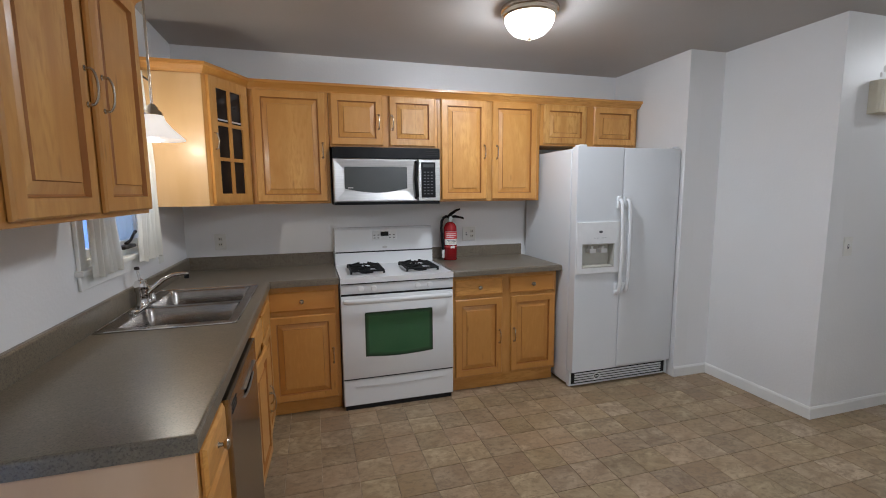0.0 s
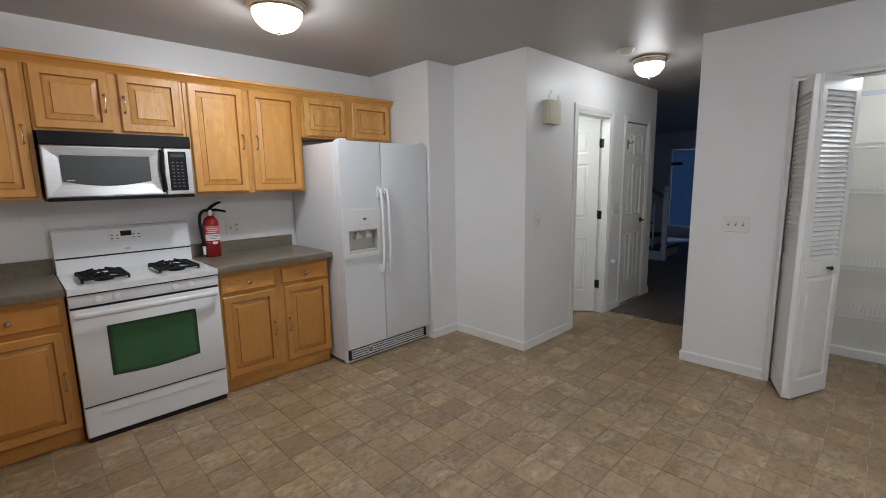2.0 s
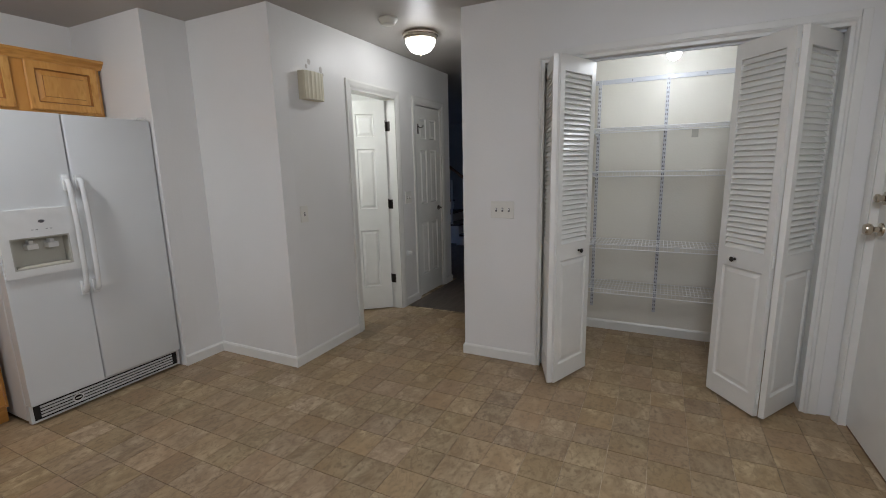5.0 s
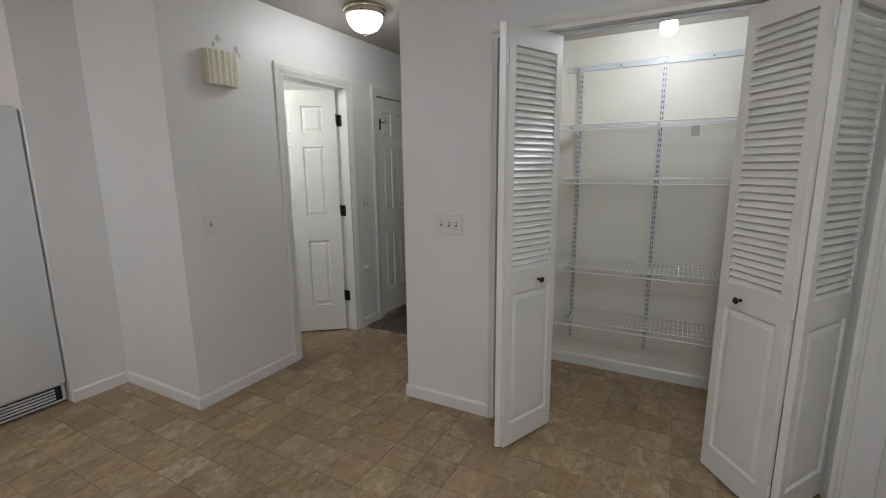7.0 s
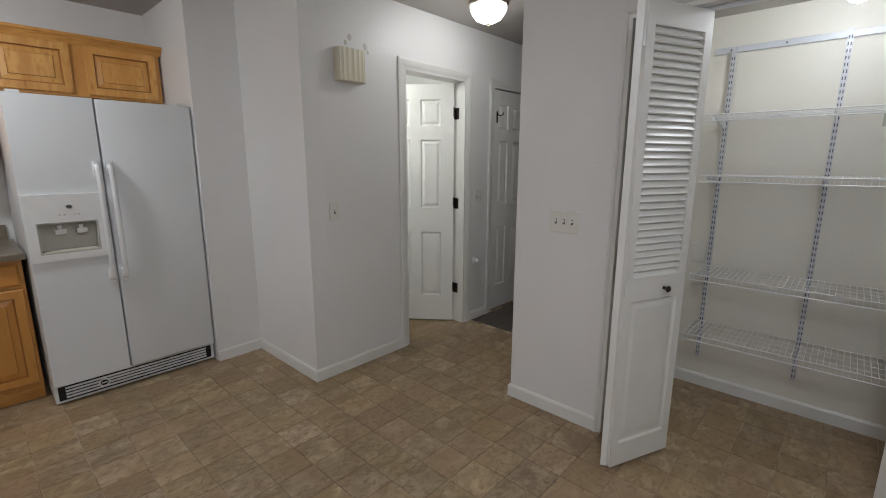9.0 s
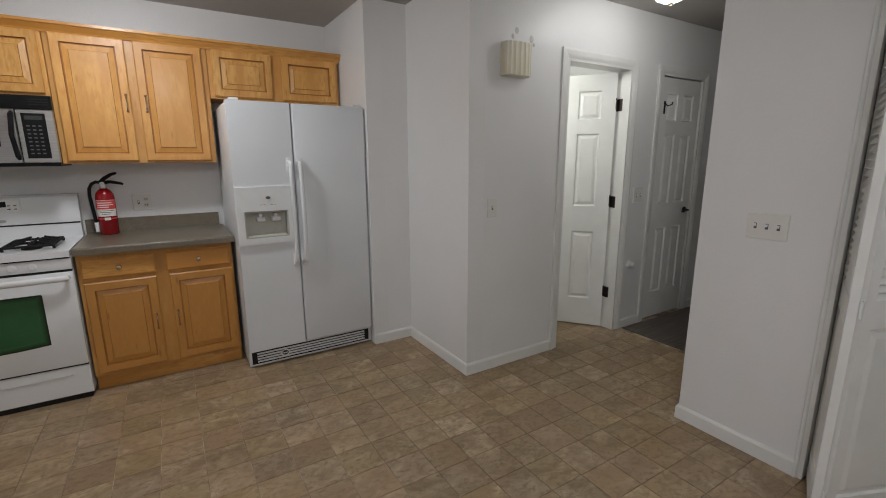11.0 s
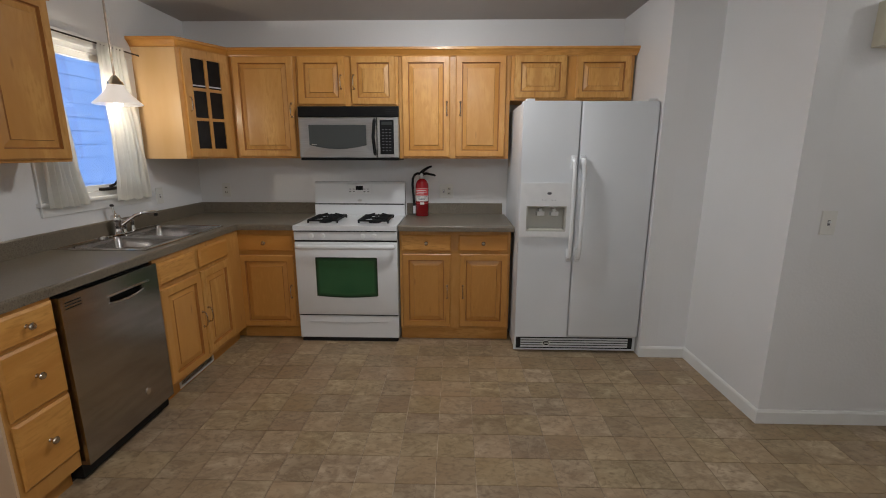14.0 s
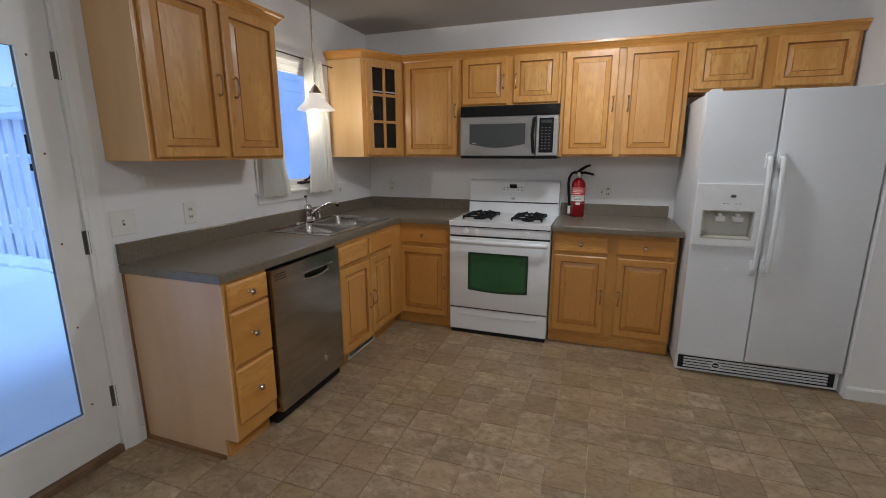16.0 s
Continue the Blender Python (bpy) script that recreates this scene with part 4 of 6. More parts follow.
# ---- sink and faucet ----
s = thing("sink", 0, 0, 0, 0, "double-bowl stainless steel sink set in the laminate worktop", "sink")
BX0, BX1, NB, FB2 = 0.135, 0.548, (-1.482, -1.148), (-1.112, -0.757)
us = [0.068, BX0, BX1, 0.588]
vs = [-1.530, NB[0], NB[1], FB2[0], FB2[1], -0.718]
bm = cells(us, vs, lambda i, j: not (i == 1 and j in (1, 3)), CT1 + 0.0005, CT1 + 0.0045, lambda u, v, w: (u, v, w))
rim = part("rim", bm, SINK, s, "flat steel rim")
a, b, c, e, z = 0.071, 0.585, -1.527, -0.721, CT1 + 0.0035
part("rim_edge", tube([(a, c + 0.02, z), (a + 0.006, c + 0.006, z), (a + 0.02, c, z), (b - 0.02, c, z), (b - 0.006, c + 0.006, z), (b, c + 0.02, z), (b, e - 0.02, z), (b - 0.006, e - 0.006, z), (b - 0.02, e, z),
                       (a + 0.02, e, z), (a + 0.006, e - 0.006, z), (a, e - 0.02, z), (a, c + 0.024, z)], 0.0042, 8), CHROME, rim, "bright rolled steel edge", True)


def bowl(y0, y1):
    bm = bmesh.new()
    last = None
    for ins, z, r in ((0.0, CT1 + 0.004, 0.030), (0.004, CT1 - 0.010, 0.034), (0.012, CT1 - 0.140, 0.045), (0.040, CT1 - 0.165, 0.060)):
        lp = []
        x0, x1, a, b = BX0 + ins, BX1 - ins, y0 + ins, y1 - ins
        for cx, cy, st in ((x1 - r, b - r, 0), (x0 + r, b - r, 90), (x0 + r, a + r, 180), (x1 - r, a + r, 270)):
            for k in range(5):
                t = radians(st + k * 22.5)
                lp.append(bm.verts.new((cx + r * math.cos(t), cy + r * math.sin(t), z)))
        if last:
            for k in range(len(lp)):
                bm.faces.new([last[k], last[(k + 1) % len(lp)], lp[(k + 1) % len(lp)], lp[k]])
        last = lp
    bm.faces.new(last)
    return bm


for y0, y1 in (NB, FB2):
    b = part("bowl", bowl(y0, y1), SINK, s, "deep rounded steel bowl", True)
    part("drain", lathe([(0.040, 0), (0.038, 0.003), (0.020, 0.001), (0, 0.001)], 18, pose((BX0 + BX1) / 2, (y0 + y1) / 2, CT1 - 0.1648)), CHROME, b, "round drain")
f = thing("faucet", 0.106, -1.095, CT1 + 0.0045, 0, "chrome single-lever kitchen faucet with a swivel spout", "faucet")
part("deck_plate", box(-0.026, 0.026, -0.115, 0.115, 0.0, 0.010, 0.005), CHROME, f, "chrome deck plate", True)
bd = part("body", lathe([(0.030, 0.010), (0.028, 0.018), (0.025, 0.024), (0.025, 0.072), (0.030, 0.078), (0.030, 0.112), (0.024, 0.126), (0.010, 0.132), (0.0, 0.132)], 20), CHROME, f, "chrome faucet body", True)
part("lever", tube([(0, 0, 0.128), (-0.004, -0.002, 0.140), (-0.010, -0.005, 0.182)], [0.011, 0.006, 0.006], 10), CHROME, f, "upright chrome lever", True)
part("spout", tube([(0.0, 0.010, 0.045), (0.03, 0.035, 0.075), (0.075, 0.07, 0.115), (0.11, 0.10, 0.130), (0.150, 0.13, 0.130), (0.165, 0.143, 0.126)], [0.015, 0.0125, 0.0115, 0.011, 0.011, 0.011], 12), CHROME, f, "long chrome spout", True)
part("lever_tip", lathe([(0.011, 0), (0.012, 0.006), (0.009, 0.014), (0, 0.016)], 12, pose(-0.010, -0.005, 0.181)), BRONZE, f, "dark lever tip", True)
part("side_valve", lathe([(0.017, 0.010), (0.014, 0.02), (0.014, 0.055), (0.019, 0.062), (0.019, 0.078), (0.012, 0.088), (0, 0.090)], 16, pose(0.004, 0.052, 0)), CHROME, f, "short chrome valve post", True)
part("hole_cover", lathe([(0.022, 0.0), (0.021, 0.012), (0.012, 0.017), (0, 0.017)], 16, pose(0.010, -0.140, 0)), CHROME, f, "round chrome hole cover", True)
part("aerator", lathe([(0.012, 0), (0.012, 0.020), (0, 0.020)], 12, pose(0.163, 0.141, 0.104)), BLACK, f, "dark spout tip", True)
part("side_sprayer", lathe([(0.018, 0.01), (0.016, 0.02), (0.010, 0.045), (0.014, 0.060), (0.014, 0.075), (0, 0.078)], 14, pose(0.0, 0.135, 0)), CHROME, f, "chrome side sprayer", True)

# ---- extinguisher ----
e = thing("fire_extinguisher", 1.976, -0.115, CT1, 0, "red fire extinguisher standing on the worktop beside the range", "fire extinguisher")
part("cylinder", lathe([(0.050, 0), (0.054, 0.006), (0.054, 0.245), (0.050, 0.270), (0.038, 0.292), (0.022, 0.304), (0.020, 0.312), (0, 0.312)], 32), RED, e, "glossy red cylinder", True)
part("collar", lathe([(0.021, 0.308), (0.021, 0.330), (0.015, 0.335), (0, 0.335)], 16), STEEL, e, "metal collar", True)
bm = box(-0.014, 0.014, -0.016, 0.016, 0.330, 0.358, 0.003)
part("valve", bm, BLACK, e, "black valve block")
part("carry_handle", tube([(0.0, 0, 0.345), (0.04, -0.004, 0.350), (0.10, -0.008, 0.338), (0.112, -0.008, 0.330)], [0.012, 0.011, 0.009, 0.007], 8), BLACK, e, "black lower handle", True)
part("squeeze_lever", tube([(-0.012, 0, 0.350), (0.01, -0.002, 0.372), (0.05, -0.005, 0.398), (0.082, -0.006, 0.408)], [0.012, 0.013, 0.010, 0.008], 8), BLACK, e, "black squeeze lever", True)
part("gauge", lathe([(0.014, 0), (0.014, 0.008), (0, 0.008)], 14, pose(-0.002, -0.016, 0.338, 90)), STEEL, e, "small round gauge")
part("hose", tube([(-0.012, 0, 0.345), (-0.035, -0.004, 0.352), (-0.058, -0.007, 0.340), (-0.074, -0.009, 0.310), (-0.078, -0.010, 0.26), (-0.070, -0.012, 0.16), (-0.064, -0.012, 0.075)], 0.0105, 10), BLACK, e, "black rubber hose", True)
part("nozzle", tube([(-0.064, -0.012, 0.085), (-0.064, -0.012, 0.02)], [0.012, 0.010], 12), WHITE_PLASTIC, e, "pale hose nozzle", True)


def arc_label(r, a0, a1, z0, z1):
    bm = bmesh.new()
    n = 12
    rows = [[bm.verts.new((r * math.sin(radians(a0 + (a1 - a0) * k / n)), -r * math.cos(radians(a0 + (a1 - a0) * k / n)), z)) for k in range(n + 1)] for z in (z0, z1)]
    for k in range(n):
        bm.faces.new([rows[0][k], rows[0][k + 1], rows[1][k + 1], rows[1][k]])
    return bm


part("label", arc_label(0.0545, -70, 70, 0.125, 0.232), LABEL_WHITE, e, "white and red printed label")
part("label_band", arc_label(0.0548, -70, 70, 0.172, 0.230), LABEL_RED, e, "red label field")
for k, (a, b) in enumerate(((-55, 40), (-50, 50), (-55, 20))):
    part("print_line", arc_label(0.0551, a, b, 0.212 - 0.014 * k, 0.217 - 0.014 * k), LABEL_WHITE, e, "pale bar of print")
for k in range(3):
    part("print_line", arc_label(0.0549, -45 + 8 * k, 48 - 10 * k, 0.160 - 0.011 * k, 0.164 - 0.011 * k), INK, e, "grey bar of print")
part("strap", arc_label(0.0552, -80, 80, 0.106, 0.113), LABEL_RED, e, "thin pinkish strap")
part("small_label", arc_label(0.0554, -14, 22, 0.099, 0.117), LABEL_WHITE, e, "small white inspection label")


# ---- plates, outlets, small wall things ----
def plate(x, y, z, rz, w, h, kinds, label, category="switch"):
    """A wall plate facing -y before its turn, with switches (s), sockets (o) or nothing."""
    t = thing("wall_plate", x, y, z, rz, label, category, "wall plates")
    bm = rings([(0, 0), (0.0, -0.003), (0.003, -0.006), (0.004, -0.006)], w, h, -w / 2, -h / 2)
    p = part("plate", bm, PLATE, t, "white plastic plate")
    n = len(kinds)
    for i, k in enumerate(kinds):
        cx = (i - (n - 1) / 2) * 0.046
        if k == "s":
            part("slot", box(cx - 0.006, cx + 0.006, -0.0068, -0.006, -0.013, 0.013), INK, p, "switch slot")
            part("toggle", box(cx - 0.004, cx + 0.004, -0.017, -0.0068, -0.002, 0.010, 0.001), WHITE_PLASTIC, p, "small toggle")
        if k == "o":
            for s in (-1, 1):
                part("socket", box(cx - 0.015, cx + 0.015, -0.0075, -0.006, s * 0.020 - 0.014, s * 0.020 + 0.014, 0.0006), CREAM, p, "cream socket face")
                for d in (-0.006, 0.006):
                    part("slit", box(cx + d - 0.0024, cx + d + 0.0024, -0.0079, -0.0075, s * 0.020 - 0.005, s * 0.020 + 0.006), GAP, p, "dark socket slit")
    return t


plate(0.267, -0.0005, 1.112, 0, 0.075, 0.118, "o", "white double socket above the backsplash", "outlet")
plate(2.177, -0.0005, 1.108, 0, 0.118, 0.118, "so", "white plate with a switch and a socket", "outlet")
plate(XW, -0.555, 1.112, 90, 0.075, 0.118, "s", "white single switch by the corner")
plate(XW, -2.045, 1.100, 90, 0.075, 0.118, "o", "cream double socket above the counter", "outlet")
plate(XW, -2.410, 1.100, 90, 0.118, 0.118, "s", "wide white switch plate by the back door")
plate(XC, -2.935, 1.108, -90, 0.166, 0.118, "sss", "white triple switch plate")
plate(4.080, YH, 1.100, 0, 0.075, 0.118, "s", "white single switch below the chime")
plate(5.560, YH, 1.110, 0, 0.118, 0.118, "ss", "white double switch between the hall doors")
plate(XB, -3.375, 0.862, -90, 0.080, 0.118, "", "blank white plate in the closet", "plate")

t = thing("doorbell_button_box", XW, -2.267, 1.255, 90, "small tan box on the wall under the cabinet", "sensor")
part("cover", box(-0.025, 0.025, -0.022, -0.0005, 0, 0.062, 0.003), CREAM, t, "tan plastic cover")
t = thing("door_chime", 4.222, YH, 1.898, 0, "cream fluted door chime cover on the white wall", "door chime")
bm = bmesh.new()
prof = []
for k in range(0, 25):
    a = math.pi * k / 24
    prof.append((-0.100 * math.cos(a), -0.035 - 0.034 * math.sin(a) ** 0.6 - (0.0045 if k % 3 == 0 else 0)))
prof = [(-0.100, -0.0005)] + prof + [(0.100, -0.0005)]
lo = [bm.verts.new((a, b, 0.0)) for a, b in prof]
hi = [bm.verts.new((a, b, 0.188)) for a, b in prof]
for k in range(len(prof) - 1):
    bm.faces.new([lo[k], lo[k + 1], hi[k + 1], hi[k]])
bm.faces.new(lo), bm.faces.new(hi)
part("cover", bm, CHIME, t, "cream fluted plastic cover")
WORN = material("patched_wall_paint", (0.52, 0.49, 0.46), 0.6, second=(0.62, 0.60, 0.57), scale=14)
for x, z, r in ((4.245, 2.165, 0.016), (4.215, 2.130, 0.012), (4.365, 2.130, 0.018), (4.385, 2.10, 0.010)):
    t = thing("paint_patch", x, YH, z, 0, "worn grey patch of paint above the chime", "stain", "paint patches")
    part("patch", lathe([(r, 0), (r * 0.6, 0.0012), (0, 0.0014)], 9, pose(0, 0, 0, 90) @ Matrix.Diagonal((1, 1.3, 1, 1))), WORN, t)
t = thing("door_stop", 5.520, YH, 0.545, 0, "round white bumper on the hall wall", "door stop")
part("base", lathe([(0.034, 0), (0.032, 0.008), (0.022, 0.012), (0.020, 0.045), (0.017, 0.050), (0, 0.050)], 18, pose(0, 0, 0, 90)), WHITE_PLASTIC, t, "white bumper", True)
t = thing("smoke_alarm", 4.562, -2.094, CEIL, 0, "cream round smoke alarm on the ceiling", "smoke alarm")
part("base", lathe([(0.068, 0), (0.068, -0.012), (0.060, -0.020), (0.048, -0.040), (0.030, -0.046), (0, -0.046)], 28), CREAM, t, "cream plastic cover", True)


# ---- ceiling fixtures ----
def dome(x, y, r, label):
    t = thing("ceiling_light", x, y, CEIL, 0, label, "ceiling light", "dome ceiling lights")
    q = r / 0.165
    part("pan", lathe([(0.0, 0), (r, 0), (r + 0.004, -0.010), (r + 0.001, -0.022), (r - 0.008, -0.026), (r - 0.009, -0.044), (r - 0.018, -0.052), (r - 0.045, -0.052), (r - 0.045, -0.020), (0, -0.020)], 40), NICKEL, t, "satin nickel stepped pan", True)
    sh = part("shade", lathe([(r - 0.022, -0.052), (r - 0.026 * q, -0.074), (r - 0.042 * q, -0.104), (r - 0.070 * q, -0.132), (r - 0.112 * q, -0.150), (0.0, -0.157)], 40), SHADE, t, "lit frosted glass dome", True)
    sh.visible_shadow = False
    part("finial", lathe([(0.0, -0.155), (0.012, -0.158), (0.012, -0.162), (0.006, -0.167), (0.008, -0.172), (0, -0.176)], 14), NICKEL, t, "small nickel finial", True)
    return t


dome(2.117, -1.167, 0.159, "lit frosted dome ceiling light with nickel pan over the kitchen")
dome(4.99, -2.12, 0.140, "lit frosted dome ceiling light with nickel pan in the hall")
PX, PY = 0.212, -1.070
t = thing("pendant_light", PX, PY, 1.712, 0, "lit frosted cone pendant lamp over the sink", "pendant light")
sh = part("shade", lathe([(0.130, 0.0), (0.128, 0.005), (0.108, 0.024), (0.074, 0.058), (0.052, 0.088), (0.042, 0.116), (0.038, 0.112), (0.048, 0.086), (0.070, 0.055), (0.104, 0.021), (0.124, 0.004)], 40), PEND_SHADE, t, "lit ribbed glass shade", True)
sh.visible_shadow = False
bl = part("bulb", lathe([(0, -0.012), (0.020, -0.008), (0.030, 0.013), (0.026, 0.038), (0.014, 0.062), (0, 0.064)], 16), BULB, t, "lit round bulb", True)
bl.visible_shadow = False
part("cap", lathe([(0.044, 0.112), (0.040, 0.128), (0.026, 0.140), (0.024, 0.150), (0.010, 0.166), (0, 0.166)], 20), NICKEL, t, "satin nickel cap", True)
part("rod", tube([(0, 0, 0.16), (0, 0, CEIL - 1.712 - 0.02)], 0.006, 10), NICKEL, t, "thin nickel rod", True)
part("canopy", lathe([(0.060, CEIL - 1.712), (0.058, CEIL - 1.712 - 0.014), (0.012, CEIL - 1.712 - 0.028), (0, CEIL - 1.712 - 0.028)], 24), NICKEL, t, "nickel ceiling canopy", True)

# ---- sink window ----
w0, w1, h0, h1 = WIN
wn = thing("window_1", XW, (w0 + w1) / 2, h0, 90, "white casement window with a dark crank over the sink", "window", kind="structure")
hw, hh = (w1 - w0) / 2, h1 - h0


def frame_ring(x0, x1, z0, z1, t, y0, y1):
    return cells([x0, x0 + t, x1 - t, x1], [z0, z0 + t, z1 - t, z1], lambda i, j: not (i == 1 and j == 1), y0, y1, lambda u, v, w: (u, w, v))


part("window_frame", frame_ring(-hw, hw, 0, hh, 0.026, 0.008, 0.118), TRIM, wn, "white vinyl window frame")
sa = part("sash", frame_ring(-hw + 0.027, hw - 0.027, 0.027, hh - 0.027, 0.036, 0.030, 0.065), TRIM, wn, "white casement sash")
p = part("pane", box(-hw + 0.064, hw - 0.064, 0.046, 0.050, 0.064, hh - 0.064), GLASS, sa, "clear glass pane")
p.visible_shadow = False
part("window_sill", box(-hw - 0.075, hw + 0.075, -0.030, 0.007, -0.022, -0.002, 0.003), TRIM, wn, "white window stool")
part("apron", box(-hw - 0.060, hw + 0.060, -0.014, -0.001, -0.080, -0.0225, 0.003), TRIM, wn, "white board under the stool")
part("head_trim", box(-hw - 0.060, hw + 0.060, -0.018, -0.001, hh + 0.001, hh + 0.061, 0.003), TRIM, wn, "white head casing")
for s in (-1, 1):
    a, b = sorted((s * (hw + 0.001), s * (hw + 0.060)))
    part("side_trim", box(a, b, -0.016, -0.001, -0.0015, hh + 0.0005, 0.003), TRIM, wn, "white side casing")
bm = box(0.02, 0.16, -0.012, 0.029, 0.028, 0.046, 0.006)
tube([(0.10, 0.012, 0.050), (0.135, 0.004, 0.064), (0.158, -0.006, 0.096), (0.178, -0.006, 0.104)], [0.009, 0.007, 0.006, 0.009], 8, bm)
part("crank", bm, BRONZE, wn, "dark bronze window crank", True)


def curtain(name, spans, z1, x, label):
    """A cloth panel: spans are (z, y from, y to) from the bottom to the top, gathered in soft folds."""
    t = thing(name, XW, 0, spans[0][0], 0, label, "curtain", "sink window curtains")
    bm = bmesh.new()
    n, rows = 64, []
    nz = 14
    for j in range(nz + 1):
        z = spans[0][0] + (z1 - spans[0][0]) * j / nz
        for (za, a0, b0), (zb, a1, b1) in zip(spans, spans[1:]):
            if za - 1e-6 <= z <= zb + 1e-6:
                q = (z - za) / (zb - za)
                q = q * q * (3 - 2 * q)
                lo_, hi_ = a0 + (a1 - a0) * q, b0 + (b1 - b0) * q
        rows.append([bm.verts.new((x + (0.015 + 0.012 * noise.noise((k * 0.11, z * 1.3, 4))) * math.sin(k * 0.62 + 0.5 * math.sin(z * 3 + k * 0.1)) + 0.012 * noise.noise((k * 0.07, z * 3, 1)),
                                   lo_ + (hi_ - lo_) * k / n, z - spans[0][0] + (0.008 * math.sin(k * 0.3) if j == 0 else 0))) for k in range(n + 1)])
    for a, b in zip(rows, rows[1:]):
        for k in range(n):
            bm.faces.new([a[k], a[k + 1], b[k + 1], b[k]])
    bmesh.ops.solidify(bm, geom=bm.faces[:], thickness=0.0015)
    part("cloth", bm, CLOTH, t, "thin ivory cloth in soft folds", True)
    return t


curtain("curtain", [(1.125, -1.035, -0.728), (1.35, -1.010, -0.742), (1.55, -1.000, -0.765), (1.80, -1.015, -0.800), (2.085, -1.020, -0.815)], 2.085, 0.055, "thin ivory curtain beside the sink window")
curtain("curtain", [(1.135, -1.520, -1.265), (1.35, -1.515, -1.31), (1.80, -1.51, -1.36), (2.085, -1.50, -1.37)], 2.085, 0.055, "thin ivory curtain half behind the west cabinet")
t = thing("curtain_rod", XW, -1.08, 2.07, 90, "thin dark curtain rod over the sink window", "curtain rod")
part("rod", tube([(-0.45, -0.001, 0), (-0.45, -0.052, 0), (0.45, -0.052, 0), (0.45, -0.001, 0)], 0.005, 8), BRONZE, t)


# ---- panel doors ----
def six_panel(parent, w, h, y0, y1, holes, mat=TRIM, name="slab"):
    """A slab from y0 to y1 with sunk, raised panels on both faces."""
    us = sorted({0, w, *[a for q in holes for a in q[:2]]})
    vs = sorted({0, h, *[a for q in holes for a in q[2:]]})

    def keep(i, j):
        u, v = (us[i] + us[i + 1]) / 2, (vs[j] + vs[j + 1]) / 2
        return not any(q[0] < u < q[1] and q[2] < v < q[3] for q in holes)
    bm = cells(us, vs, keep, y0, y1, lambda u, v, w_: (u, w_, v))
    sl = part(name, bm, mat, parent, "white painted door slab")
    for a, b, c, d in holes:
        for s in (0, 1):
            ym = (y0 + y1) / 2
            yy = (lambda q: y0 + q) if s == 0 else (lambda q: y1 - q)
            bm = bmesh.new()
            last = None
            for ins, q in ((0, 0.0), (0.008, 0.011), (0.016, 0.011), (0.036, 0.003), (0.038, 0.003)):
                lp = [bm.verts.new((x, yy(q), z)) for x, z in ((a + ins, c + ins), (b - ins, c + ins), (b - ins, d - ins), (a + ins, d - ins))]
                if last:
                    for k in range(4):
                        bm.faces.new([last[k], last[(k + 1) % 4], lp[(k + 1) % 4], lp[k]])
                last = lp
            bm.faces.new(last)
            part("panel", bm, mat, sl, "raised door panel")
    return sl


def panels6(w, h):
    s, m = 0.105 * w / 0.70 + 0.01, 0.10 * w / 0.70
    c0, c1, c2, c3 = s, (w - m) / 2, (w + m) / 2, w - s
    rows = ((0.230, 0.800), (1.010, 1.580), (1.690, 1.900))
    return [(a, b, z0, z1) for a, b in ((c0, c1), (c2, c3)) for z0, z1 in rows]


d = thing("door_1", 5.357, YH + T - 0.008, 0.012, 128, "white six-panel bathroom door standing open", "door", kind="structure")
sl = six_panel(d, 0.645, 2.02, -0.001, 0.034, panels6(0.645, 2.02))
for z in (0.31, 1.06, 1.80):
    part("hinge", box(-0.005, 0.003, -0.004, 0.038, z - 0.042, z + 0.042, 0.001), BRONZE, sl, "dark bronze hinge")
part("latch", box(0.6455, 0.6475, 0.008, 0.026, 0.93, 0.99), BRONZE, sl, "dark latch plate")
for z in (0.31, 1.06, 1.80):
    t = thing("hinge_leaf", 5.3595, YH + T - 0.03, z, 0, "dark bronze hinge leaf on the white door jamb", "hinge", "hinge leaves")
    part("leaf", box(-0.003, -0.0005, -0.034, 0.020, -0.045, 0.045, 0.0008), BRONZE, t)

d = thing("door_2", D2A + 0.020, YH + 0.012, 0.012, 0, "white six-panel hall door with a dark lever, closed", "door", kind="structure")
w2 = D2B - D2A - 0.042
sl = six_panel(d, w2, 2.02, 0.0, 0.035, panels6(w2, 2.02))
for z in (0.28, 1.06, 1.83):
    part("hinge", tube([(-0.004, -0.006, z - 0.05), (-0.004, -0.006, z + 0.05)], 0.008, 8), BRONZE, sl, "dark bronze hinge", True)
bm = lathe([(0.028, 0), (0.026, 0.008), (0.010, 0.012), (0.010, 0.040), (0, 0.042)], 18, pose(w2 - 0.065, 0, 0.935, 90))
tube([(w2 - 0.065, -0.040, 0.935), (w2 - 0.10, -0.046, 0.938), (w2 - 0.165, -0.044, 0.928)], [0.009, 0.008, 0.007], 8, bm)
part("lever", bm, BRONZE, sl, "dark bronze lever handle", True)
bm = box(0.045, 0.065, -0.004, 0.0, 1.74, 1.84, 0.001)
tube([(0.055, -0.004, 1.82), (0.055, -0.030, 1.80), (0.085, -0.045, 1.81), (0.092, -0.045, 1.83)], 0.005, 8, bm)
part("hook", bm, BRONZE, sl, "dark coat hook", True)

